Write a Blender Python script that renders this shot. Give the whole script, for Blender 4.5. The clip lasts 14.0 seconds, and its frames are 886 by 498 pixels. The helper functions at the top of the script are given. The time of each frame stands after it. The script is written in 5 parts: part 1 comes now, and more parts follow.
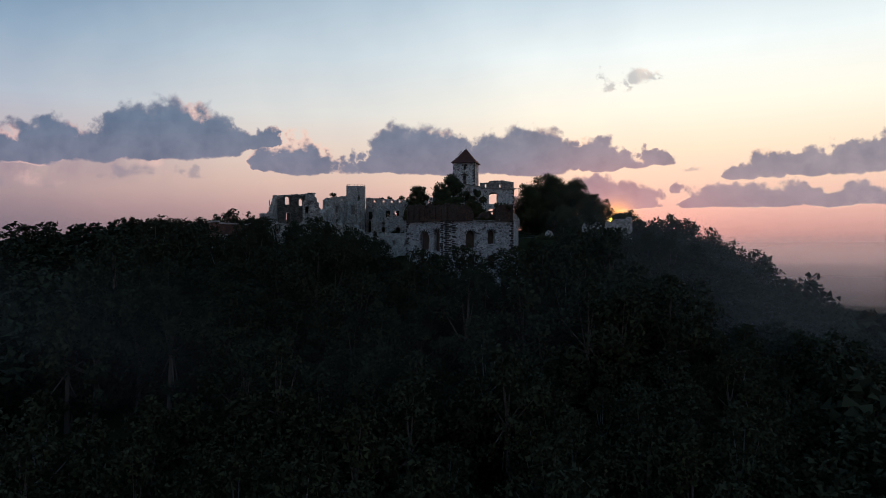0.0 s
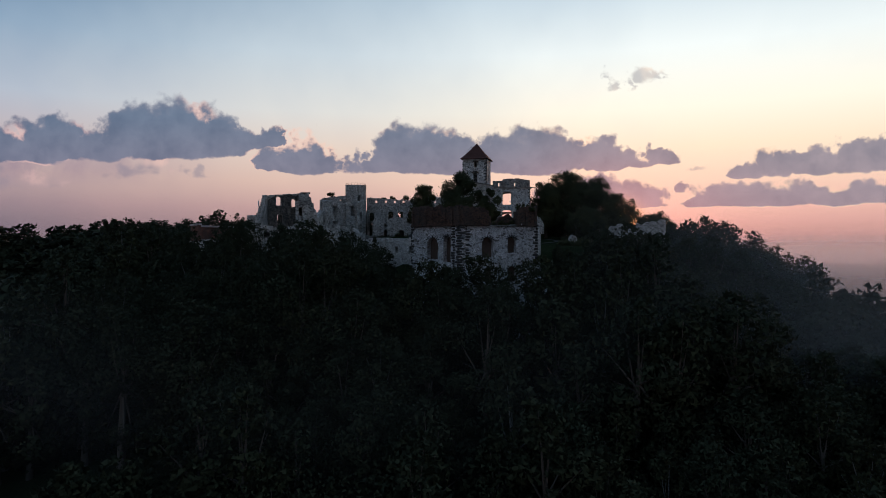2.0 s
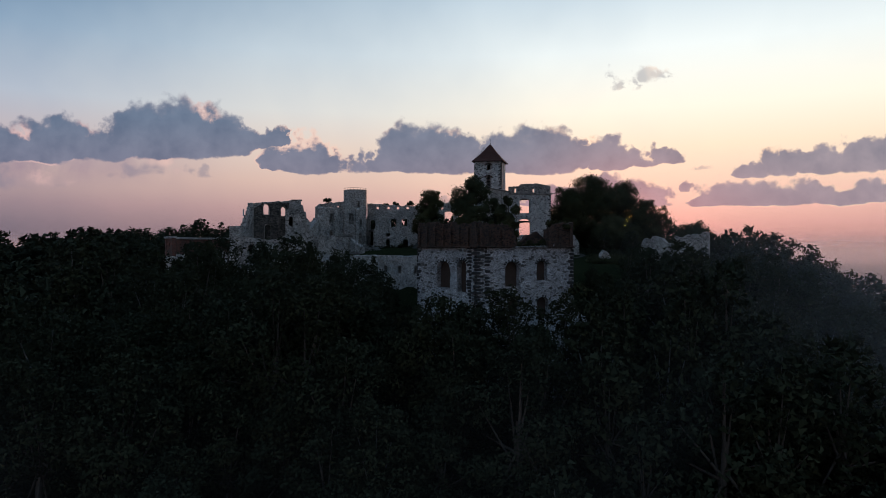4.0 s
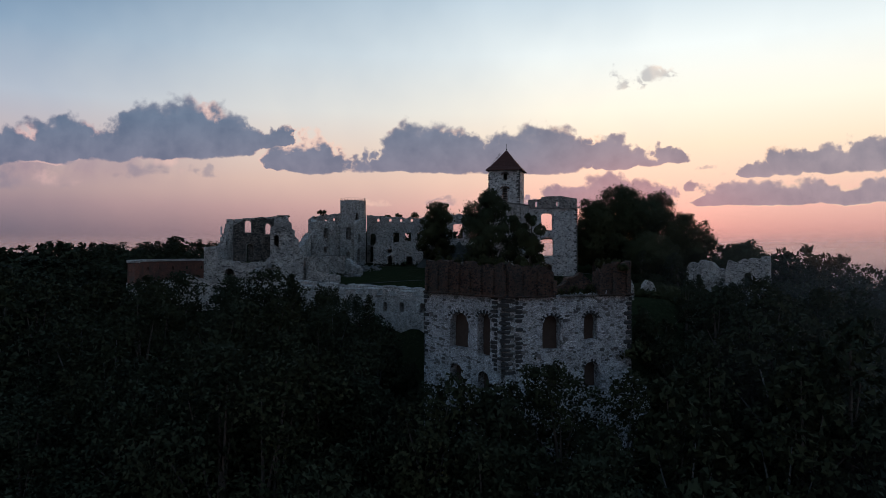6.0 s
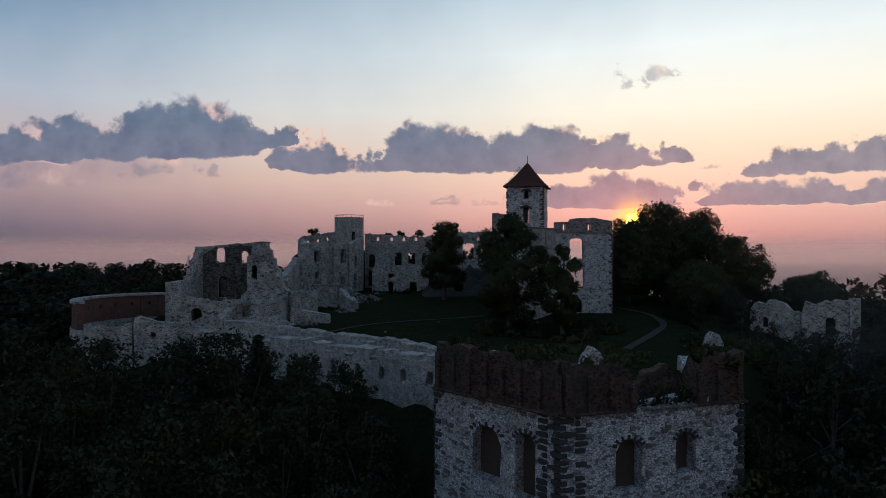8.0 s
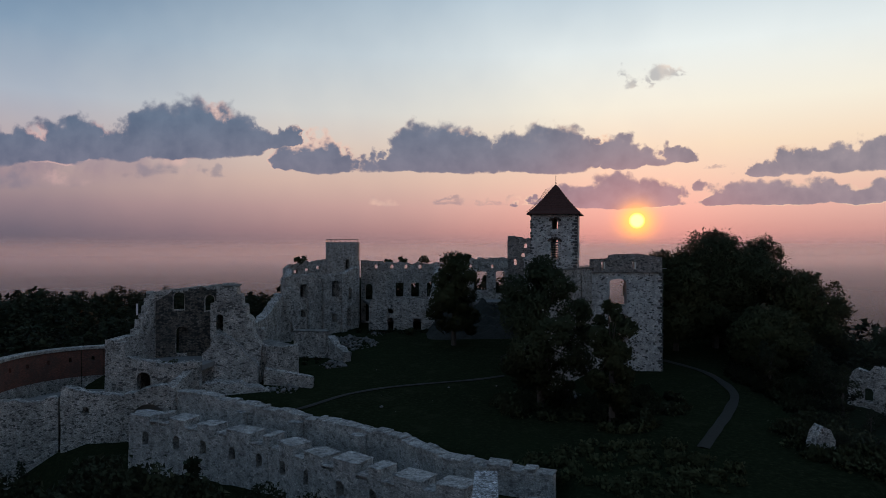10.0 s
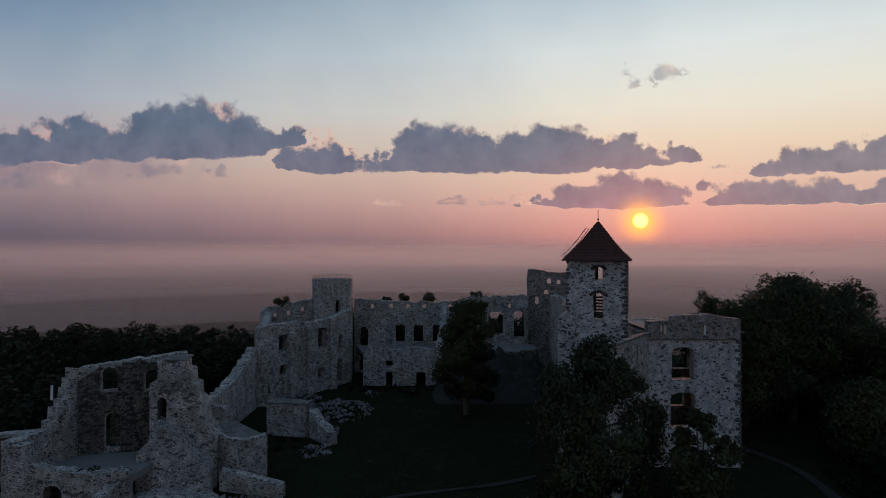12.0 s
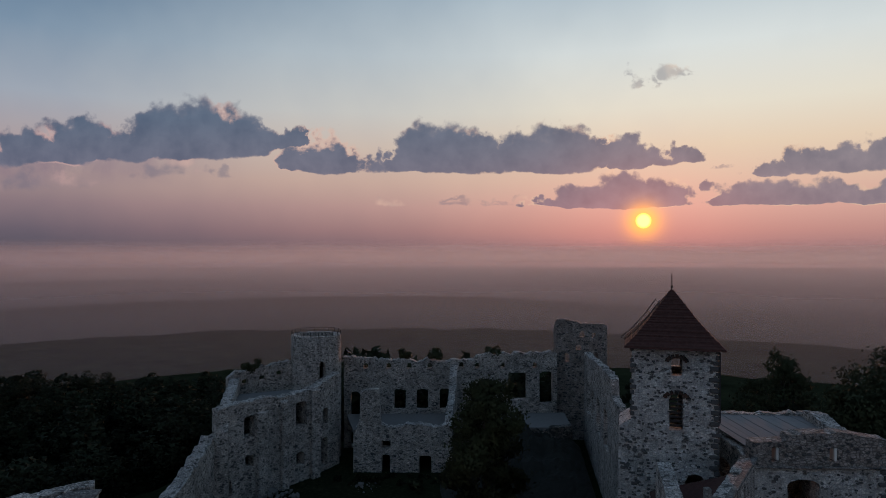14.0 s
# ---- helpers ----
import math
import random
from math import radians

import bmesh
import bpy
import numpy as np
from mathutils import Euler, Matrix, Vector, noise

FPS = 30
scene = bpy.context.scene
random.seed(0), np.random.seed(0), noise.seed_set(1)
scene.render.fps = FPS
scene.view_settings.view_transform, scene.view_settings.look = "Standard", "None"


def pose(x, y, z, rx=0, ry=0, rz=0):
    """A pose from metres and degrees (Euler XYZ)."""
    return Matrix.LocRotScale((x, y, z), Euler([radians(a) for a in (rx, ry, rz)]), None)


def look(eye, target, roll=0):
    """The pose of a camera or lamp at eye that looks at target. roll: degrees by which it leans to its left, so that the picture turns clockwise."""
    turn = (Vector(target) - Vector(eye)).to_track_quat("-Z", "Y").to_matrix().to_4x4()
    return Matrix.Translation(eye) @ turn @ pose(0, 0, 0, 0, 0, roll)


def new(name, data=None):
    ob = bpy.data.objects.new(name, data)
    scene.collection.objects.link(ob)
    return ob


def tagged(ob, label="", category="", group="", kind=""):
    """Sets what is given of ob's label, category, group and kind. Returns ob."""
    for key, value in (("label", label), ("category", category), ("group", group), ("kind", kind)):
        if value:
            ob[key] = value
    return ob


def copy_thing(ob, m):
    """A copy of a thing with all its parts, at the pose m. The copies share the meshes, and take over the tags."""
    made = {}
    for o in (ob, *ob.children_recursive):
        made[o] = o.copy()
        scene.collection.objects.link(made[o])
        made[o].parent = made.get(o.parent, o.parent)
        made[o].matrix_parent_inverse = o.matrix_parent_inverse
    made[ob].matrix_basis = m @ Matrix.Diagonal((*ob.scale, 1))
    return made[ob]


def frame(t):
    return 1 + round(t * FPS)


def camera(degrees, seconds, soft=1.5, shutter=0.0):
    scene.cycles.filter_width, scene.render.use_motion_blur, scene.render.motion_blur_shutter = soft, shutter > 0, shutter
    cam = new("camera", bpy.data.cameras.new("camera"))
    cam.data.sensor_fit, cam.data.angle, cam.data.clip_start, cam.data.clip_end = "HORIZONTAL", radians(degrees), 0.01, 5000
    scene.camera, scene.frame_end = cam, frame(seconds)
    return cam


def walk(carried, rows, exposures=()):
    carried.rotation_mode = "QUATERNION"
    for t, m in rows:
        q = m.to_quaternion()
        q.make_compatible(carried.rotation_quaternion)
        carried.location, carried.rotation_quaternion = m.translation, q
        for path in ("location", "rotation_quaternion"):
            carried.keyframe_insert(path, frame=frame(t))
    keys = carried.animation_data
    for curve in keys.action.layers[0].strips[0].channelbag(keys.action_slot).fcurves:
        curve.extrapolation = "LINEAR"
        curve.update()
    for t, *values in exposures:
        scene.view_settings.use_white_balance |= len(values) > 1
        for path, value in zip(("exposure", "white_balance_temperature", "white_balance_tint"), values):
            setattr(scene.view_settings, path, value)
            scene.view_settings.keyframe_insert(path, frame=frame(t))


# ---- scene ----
cam = camera(68.0, 14.0, soft=0.85)
PATH = [
    (0, pose(9.81, -139.99, -0.80, 90.025, 0, 0.012)),
    (0.5, pose(9.54, -135.40, -0.59, 90.010, 0, 0.102)),
    (1, pose(9.27, -130.76, -0.24, 89.996, 0, 0.193)),
    (1.5, pose(8.98, -126.08, 0.23, 89.983, 0, 0.285)),
    (2, pose(8.68, -121.35, 0.83, 89.971, 0, 0.377)),
    (2.5, pose(8.37, -116.56, 1.53, 89.959, 0, 0.469)),
    (3, pose(8.05, -111.72, 2.34, 89.948, 0, 0.561)),
    (3.7, pose(7.60, -104.87, 3.61, 89.933, 0, 0.689)),
    (4.6, pose(7.00, -95.93, 5.46, 89.917, 0, 0.853)),
    (5.5, pose(6.39, -86.87, 7.52, 89.903, 0, 1.015)),
    (6, pose(6.05, -81.80, 8.74, 89.896, 0, 1.103)),
    (6.5, pose(5.71, -76.71, 10.00, 89.890, 0, 1.191)),
    (7, pose(5.36, -71.60, 11.31, 89.884, 0, 1.278)),
    (7.5, pose(5.01, -66.48, 12.65, 89.880, 0, 1.363)),
    (8, pose(4.66, -61.36, 14.03, 89.876, 0, 1.447)),
    (8.8, pose(4.09, -53.17, 16.30, 89.871, 0, 1.578)),
    (9.7, pose(3.44, -43.97, 18.92, 89.868, 0, 1.720)),
    (10.5, pose(2.85, -35.81, 21.31, 89.867, 0, 1.840)),
    (11, pose(2.47, -30.72, 22.83, 89.867, 0, 1.912)),
    (11.5, pose(2.09, -25.63, 24.37, 89.868, 0, 1.982)),
    (12, pose(1.69, -20.55, 25.92, 89.870, 0, 2.050)),
    (12.5, pose(1.29, -15.45, 27.49, 89.872, 0, 2.114)),
    (13, pose(0.88, -10.33, 29.08, 89.875, 0, 2.176)),
    (13.5, pose(0.46, -5.19, 30.68, 89.879, 0, 2.235)),
    (14, pose(0.02, 0.01, 32.30, 89.884, 0, 2.290)),
]
EXPOSURES = [(0, 0.14), (6.5, 0.14), (8.2, 0.09), (10.3, -0.07), (14, -0.3)]
walk(cam, PATH, EXPOSURES)


# ---- sky, sun and clouds ----
def lin(r, g, b):
    """A display colour (0 to 255) as linear light."""
    out = []
    for c in (r, g, b):
        c /= 255
        out.append(c / 12.92 if c <= 0.04045 else ((c + 0.055) / 1.055) ** 2.4)
    return (*out, 1)


class Nodes:
    """Short hand for building a node tree."""

    def __init__(self, tree):
        self.tree = tree
        tree.nodes.clear()

    def add(self, kind, **settings):
        node = self.tree.nodes.new(kind)
        for key, value in settings.items():
            setattr(node, key, value)
        return node

    def link(self, a, b):
        self.tree.links.new(a, b)

    def put(self, socket, value):
        if hasattr(value, "is_output"):
            self.link(value, socket)
        elif value is not None:
            socket.default_value = value

    def math(self, op, a, b=None, c=None, clamp=False):
        n = self.add("ShaderNodeMath", operation=op, use_clamp=clamp)
        for i, v in enumerate((a, b, c)):
            self.put(n.inputs[i], v)
        return n.outputs[0]

    def mix(self, fac, a, b, blend="MIX"):
        n = self.add("ShaderNodeMix", data_type="RGBA", blend_type=blend)
        self.put(n.inputs[0], fac)
        self.put(n.inputs[6], a)
        self.put(n.inputs[7], b)
        return n.outputs[2]

    def ramp(self, fac, stops, interpolation="LINEAR"):
        n = self.add("ShaderNodeValToRGB")
        n.color_ramp.interpolation = interpolation
        els = n.color_ramp.elements
        while len(els) > 1:
            els.remove(els[-1])
        els[0].position, els[0].color = stops[0]
        for p, c in stops[1:]:
            els.new(p).color = c
        self.put(n.inputs[0], fac)
        return n.outputs[0]

    def range(self, v, a, b, c=0.0, d=1.0, smooth=False):
        n = self.add("ShaderNodeMapRange", interpolation_type="SMOOTHSTEP" if smooth else "LINEAR")
        for i, x in enumerate((v, a, b, c, d)):
            self.put(n.inputs[i], x)
        return n.outputs[0]

    def noise(self, vector, scale, detail=5.0, rough=0.55, distortion=0.0):
        n = self.add("ShaderNodeTexNoise")
        self.put(n.inputs["Vector"], vector)
        n.inputs["Scale"].default_value = scale
        n.inputs["Detail"].default_value = detail
        n.inputs["Roughness"].default_value = rough
        n.inputs["Distortion"].default_value = distortion
        return n.outputs["Fac"], n.outputs["Color"]


SUN_U, SUN_V = 0.262, 0.0405   # the sun's tangents right of and above straight ahead
SUN_WAY = Vector((SUN_U, 1, SUN_V)).normalized()


def build_sky():
    world = bpy.data.worlds.new("evening_sky")
    scene.world = world
    world.use_nodes = True
    n = Nodes(world.node_tree)
    coord = n.add("ShaderNodeTexCoord").outputs["Generated"]
    sep = n.add("ShaderNodeSeparateXYZ")
    n.link(coord, sep.inputs[0])
    x, y, z = sep.outputs
    ahead = n.math("MAXIMUM", y, 0.05)
    u, v = n.math("DIVIDE", x, ahead), n.math("DIVIDE", z, ahead)
    front = n.range(y, 0.2, 0.5, smooth=True)
    # colour by height, away from the sun and under it
    up = n.range(z, -0.1, 0.9)
    cool = n.ramp(up, [(0.0, lin(70, 69, 78)), (0.085, lin(84, 83, 96)), (0.100, lin(96, 92, 106)), (0.125, lin(116, 105, 118)), (0.160, lin(149, 129, 137)),
                       (0.200, lin(180, 157, 156)), (0.245, lin(186, 173, 177)), (0.30, lin(170, 180, 195)), (0.38, lin(134, 158, 182)),
                       (0.48, lin(95, 127, 158)), (0.70, lin(108, 138, 170)), (1.0, lin(104, 132, 166))])
    warm = n.ramp(up, [(0.0, lin(110, 84, 86)), (0.085, lin(150, 114, 114)), (0.100, lin(172, 132, 134)), (0.125, lin(204, 153, 147)), (0.160, lin(229, 180, 168)),
                       (0.200, lin(240, 204, 183)), (0.245, lin(248, 224, 198)), (0.30, lin(248, 241, 224)), (0.38, lin(236, 243, 242)),
                       (0.48, lin(188, 208, 222)), (0.70, lin(130, 154, 182)), (1.0, lin(104, 132, 166))])
    side = n.math("MULTIPLY", n.range(u, -0.74, 0.38, smooth=True), front)
    streak = n.noise(coord, 3.0, 4, 0.6)[0]
    side = n.math("ADD", side, n.range(streak, 0.35, 0.65, -0.08, 0.08), clamp=True)
    sky = n.mix(side, cool, warm)
    # behind the viewer the sky is brightened to light the walls facing the camera
    back = n.range(y, -0.9, 0.3, smooth=True)
    sky = n.mix(back, n.mix(1.0, sky, (1.14, 1.12, 1.10, 1), "MULTIPLY"), sky)
    # clouds: flat-based heaps, each an envelope broken up by noise
    uv = n.add("ShaderNodeCombineXYZ")
    n.link(u, uv.inputs[0]), n.link(v, uv.inputs[1])
    shape, colour = n.noise(uv.outputs[0], 24.0, 6, 0.52, 0.2)
    large = n.noise(uv.outputs[0], 5.0, 3, 0.5)[0]
    fluff = n.noise(uv.outputs[0], 85.0, 4, 0.55)[0]
    sag = n.range(n.noise(uv.outputs[0], 14.0, 4, 0.55)[0], 0.3, 0.7, -0.004, 0.004)
    # centre, base, half width, height above and below the base
    west_bank = [
        (-0.707, 0.146, 0.060, 0.040, 0.014), (-0.635, 0.143, 0.069, 0.052, 0.010), (-0.585, 0.145, 0.052, 0.054, 0.009), (-0.521, 0.147, 0.060, 0.036, 0.010),
        (-0.470, 0.149, 0.068, 0.074, 0.010), (-0.420, 0.149, 0.080, 0.076, 0.009), (-0.358, 0.152, 0.052, 0.059, 0.009), (-0.314, 0.161, 0.034, 0.031, 0.009), (-0.274, 0.162, 0.026, 0.024, 0.007),
        (-0.261, 0.122, 0.034, 0.030, 0.005), (-0.217, 0.123, 0.056, 0.047, 0.007),]
    middle_bank = [
        (-0.165, 0.124, 0.030, 0.026, 0.005), (-0.095, 0.124, 0.043, 0.043, 0.007), (-0.048, 0.122, 0.060, 0.071, 0.007), (-0.000, 0.122, 0.052, 0.059, 0.007), (0.060, 0.121, 0.043, 0.052, 0.007),
        (0.107, 0.121, 0.060, 0.064, 0.007), (0.128, 0.065, 0.043, 0.011, 0.003), (0.153, 0.123, 0.043, 0.053, 0.007), (0.170, 0.065, 0.052, 0.026, 0.004), (0.187, 0.128, 0.026, 0.034, 0.007),
        (0.229, 0.064, 0.069, 0.041, 0.004), (0.234, 0.124, 0.036, 0.041, 0.005),]
    east_bank = [
        (0.262, 0.128, 0.026, 0.030, 0.006), (0.288, 0.066, 0.043, 0.038, 0.003), (0.296, 0.133, 0.028, 0.024, 0.006), (0.326, 0.134, 0.040, 0.016, 0.005), (0.397, 0.070, 0.039, 0.029, 0.004),
        (0.439, 0.112, 0.030, 0.021, 0.005), (0.455, 0.070, 0.069, 0.036, 0.004), (0.496, 0.115, 0.043, 0.029, 0.007), (0.521, 0.070, 0.060, 0.033, 0.004), (0.562, 0.121, 0.052, 0.031, 0.007),
        (0.587, 0.071, 0.052, 0.022, 0.005), (0.611, 0.128, 0.052, 0.039, 0.009), (0.644, 0.075, 0.060, 0.026, 0.005), (0.660, 0.132, 0.052, 0.043, 0.009),]
    wisps = [
        (-0.473, 0.118, 0.052, 0.019, 0.007), (-0.680, 0.100, 0.077, 0.022, 0.010), (-0.375, 0.114, 0.034, 0.011, 0.005), (0.042, 0.066, 0.030, 0.007, 0.003), (0.263, 0.247, 0.014, 0.015, 0.007),
        (0.293, 0.254, 0.030, 0.017, 0.005), (0.318, 0.262, 0.017, 0.010, 0.004), (-0.121, 0.067, 0.026, 0.009, 0.003), (-0.026, 0.067, 0.030, 0.005, 0.003), (0.380, 0.123, 0.017, 0.004, 0.003),]

    warps = []
    for scale, wide, high in ((15.0, 0.085, 0.060), (48.0, 0.034, 0.030)):
        part_colour = n.add("ShaderNodeSeparateColor")
        n.link(n.noise(uv.outputs[0], scale, 4, 0.55)[1], part_colour.inputs[0])
        warps.append((n.range(part_colour.outputs[0], 0, 1, -wide, wide), n.range(part_colour.outputs[1], 0, 1, -high, high)))
    bent_u = n.math("ADD", u, n.math("ADD", warps[0][0], warps[1][0]))
    flat_v = n.math("ADD", v, sag)
    bent_v = n.math("ADD", flat_v, n.math("MULTIPLY", n.math("ADD", warps[0][1], warps[1][1]), 0.55))

    def envelope(bank):
        cover = None
        for cu, base, wide, high, low in bank:
            du = n.math("DIVIDE", n.math("SUBTRACT", bent_u, cu), wide)
            dv = n.math("MAXIMUM", n.math("DIVIDE", n.math("SUBTRACT", bent_v, base), high), n.math("DIVIDE", n.math("SUBTRACT", flat_v, base), -low * 1.3))
            d = n.math("SQRT", n.math("ADD", n.math("MULTIPLY", du, du), n.math("MULTIPLY", dv, dv)))
            one = n.math("SUBTRACT", 1.2, d)
            cover = one if cover is None else n.math("MAXIMUM", cover, one)
        return cover

    lobes = []
    for scale, weight in ((26.0, 0.20), (62.0, 0.14)):
        cell = n.add("ShaderNodeTexVoronoi", feature="SMOOTH_F1")
        warp = n.mix(0.035, uv.outputs[0], colour)
        n.link(warp, cell.inputs["Vector"])
        cell.inputs["Scale"].default_value, cell.inputs["Smoothness"].default_value = scale, 0.25
        lobes.append(n.range(cell.outputs["Distance"], 0.1, 0.75, weight, -weight))
    rough = n.math("ADD", n.math("ADD", lobes[0], lobes[1]), n.range(shape, 0.25, 0.75, -0.30, 0.30))
    rough = n.math("ADD", rough, n.range(large, 0.3, 0.7, -0.08, 0.08))
    rough = n.math("ADD", rough, n.range(fluff, 0.25, 0.75, -0.14, 0.14))
    dense = n.math("ADD", n.math("MULTIPLY", envelope(west_bank + middle_bank + east_bank), 2.7), n.math("MULTIPLY", rough, 0.85))
    thin = n.math("ADD", n.math("MULTIPLY", envelope(wisps), 1.6), n.range(shape, 0.3, 0.7, -1.0, 0.6))
    mask = n.range(dense, 0.0, 0.7, smooth=True)
    mask = n.math("MAXIMUM", mask, n.range(thin, 0.0, 1.4, 0, 0.55, smooth=True))
    mask = n.math("MULTIPLY", mask, front)
    # mauve haze trailing under the western bank
    trail = n.math("MULTIPLY", n.range(u, -0.30, -0.62, smooth=True), n.math("MULTIPLY", n.range(v, 0.085, 0.125, smooth=True), n.range(v, 0.168, 0.14, smooth=True)))
    trail = n.math("MULTIPLY", trail, n.range(n.noise(uv.outputs[0], 9.0, 5, 0.6, 0.5)[0], 0.3, 0.65, 0.1, 0.75))
    sky = n.mix(n.math("MULTIPLY", trail, front), sky, lin(142, 124, 142))
    shade = n.range(v, 0.06, 0.20)
    body = n.mix(shade, lin(120, 117, 136), lin(88, 106, 131))
    body = n.mix(n.range(u, 0.1, 0.6, 0, 0.6), body, lin(146, 138, 148))
    billow = n.math("ADD", n.math("MULTIPLY", shape, 0.5), n.range(rough, -0.6, 0.6, 0, 0.5))
    body = n.mix(n.range(billow, 0.30, 0.75), n.mix(1.0, body, (1.28, 1.20, 1.15, 1), "MULTIPLY"), n.mix(1.0, body, (0.86, 0.88, 0.92, 1), "MULTIPLY"))
    rim = n.mix(n.range(u, -0.6, 0.3), lin(222, 182, 178), lin(252, 214, 184))
    glint = n.noise(uv.outputs[0], 11.0, 3, 0.5)[0]
    edge = n.math("MULTIPLY", n.range(dense, 0.30, 1.05, 1, 0, smooth=True), n.range(glint, 0.47, 0.62, 0.08, 1.0, smooth=True))
    cloud = n.mix(edge, body, rim)
    sky = n.mix(n.math("MULTIPLY", mask, 0.95), sky, cloud)
    # the low sun and the bright air round it
    dot = n.add("ShaderNodeVectorMath", operation="DOT_PRODUCT")
    n.link(coord, dot.inputs[0])
    dot.inputs[1].default_value = SUN_WAY
    away = n.math("SUBTRACT", 1.0, dot.outputs["Value"])
    air = n.math("POWER", 2.718, n.math("MULTIPLY", away, -160.0))
    near = n.math("POWER", 2.718, n.math("MULTIPLY", away, -4200.0))
    disc = n.range(away, 0.00002, 0.00007, 1, 0, smooth=True)
    wide = n.math("POWER", 2.718, n.math("MULTIPLY", away, -34.0))
    sky = n.mix(n.math("MULTIPLY", wide, n.range(v, 0.16, 0.03, 0, 0.8, smooth=True)), sky, (0.15, 0.02, 0.012, 1), "ADD")
    sky = n.mix(n.math("MULTIPLY", air, 0.5), sky, (0.26, 0.055, 0.03, 1), "ADD")
    sky = n.mix(n.math("MULTIPLY", near, 0.92), sky, (2.4, 0.92, 0.12, 1))
    sky = n.mix(disc, sky, (5.0, 3.8, 0.55, 1))
    real = n.add("ShaderNodeTexSky", sky_type="NISHITA", sun_disc=False)
    real.sun_elevation, real.sun_rotation = math.asin(SUN_WAY.z), math.atan2(SUN_WAY.x, SUN_WAY.y)
    real.dust_density = 3.0
    glow = n.add("ShaderNodeBackground")
    n.link(sky, glow.inputs[0])
    glow.inputs[1].default_value = 1.0
    clear = n.add("ShaderNodeBackground")
    n.link(real.outputs[0], clear.inputs[0])
    clear.inputs[1].default_value = 0.002
    both = n.add("ShaderNodeAddShader")
    n.link(glow.outputs[0], both.inputs[0]), n.link(clear.outputs[0], both.inputs[1])
    n.link(both.outputs[0], n.add("ShaderNodeOutputWorld").inputs[0])
    return world


build_sky()
sun_data = bpy.data.lights.new("sun", "SUN")
sun_data.energy, sun_data.angle, sun_data.color = 1.5, radians(1.0), (1.0, 0.42, 0.22)
sun = new("sun", sun_data)
sun.matrix_world = look(SUN_WAY * 300, (0, 0, 0))


# ---- materials ----
def material(name, build, rough=0.9):
    m = bpy.data.materials.new(name)
    m.use_nodes = True
    n = Nodes(m.node_tree)
    bsdf = n.add("ShaderNodeBsdfPrincipled")
    bsdf.inputs["Roughness"].default_value = rough
    bsdf.inputs["Specular IOR Level"].default_value = 0.2
    pos = n.add("ShaderNodeTexCoord").outputs["Object"]
    colour, height, strength, distance = build(n, pos, bsdf)
    n.put(bsdf.inputs["Base Color"], colour)
    if height is not None:
        bump = n.add("ShaderNodeBump")
        bump.inputs["Strength"].default_value, bump.inputs["Distance"].default_value = strength, distance
        n.link(height, bump.inputs["Height"])
        n.link(bump.outputs[0], bsdf.inputs["Normal"])
    n.link(bsdf.outputs[0], n.add("ShaderNodeOutputMaterial").inputs[0])
    return m


def grey(v, warm=0.0):
    return (v * (1 + warm), v, v * (1 - warm), 1)


def masonry(size, light, dark, mortar, dark_share, stain):
    """Rubble masonry: stones of about that size in metres, some of them dark, in pale mortar, stained by weather."""

    def build(n, pos, bsdf):
        wob = n.add("ShaderNodeMapping")
        n.link(pos, wob.inputs["Vector"])
        wob.inputs["Scale"].default_value = (1, 1, 1.6)
        bend_fac, bend = n.noise(wob.outputs[0], 2.6 / size ** 0.5, 5, 0.65)
        vec = n.mix(0.15, wob.outputs[0], bend)
        edge = n.add("ShaderNodeTexVoronoi", feature="DISTANCE_TO_EDGE")
        cell = n.add("ShaderNodeTexVoronoi", feature="F1")
        for v in (edge, cell):
            n.link(vec, v.inputs["Vector"])
            v.inputs["Scale"].default_value = 1 / size
        tone = n.add("ShaderNodeSeparateColor")
        n.link(cell.outputs["Color"], tone.inputs[0])
        stone = n.ramp(tone.outputs[0], [(0, dark), (dark_share, dark), (dark_share + 0.06, light), (0.8, light), (1, tuple(min(1, c * 1.3) for c in light))])
        stone = n.mix(n.range(tone.outputs[1], 0, 1, 0, 0.35), stone, n.mix(1.0, stone, (1.05, 0.93, 0.78, 1), "MULTIPLY"))
        joint = n.range(n.math("ADD", edge.outputs["Distance"], n.range(bend_fac, 0.3, 0.7, -0.06, 0.06)), 0.0, 0.14, smooth=True)
        col = n.mix(joint, mortar, stone)
        fine = n.noise(pos, 9.0, 6, 0.65)[0]
        broad = n.noise(pos, 0.33, 5, 0.6, 0.6)[0]
        col = n.mix(n.range(fine, 0.35, 0.65, 0, 0.8), col, n.mix(1.0, col, (0.52, 0.52, 0.53, 1), "MULTIPLY"))
        patch = n.noise(pos, 1.3, 5, 0.65, 0.4)[0]
        col = n.mix(n.range(patch, 0.40, 0.62), n.mix(1.0, col, (0.74, 0.73, 0.72, 1), "MULTIPLY"), n.mix(1.0, col, (1.2, 1.2, 1.18, 1), "MULTIPLY"))
        col = n.mix(n.range(broad, 0.45, 0.68, 0, stain), col, (0.055, 0.056, 0.052, 1))
        rise = n.math("ADD", n.math("MULTIPLY", joint, 0.8), n.math("MULTIPLY", fine, 0.6))
        return col, rise, 1.0, 0.16

    return build


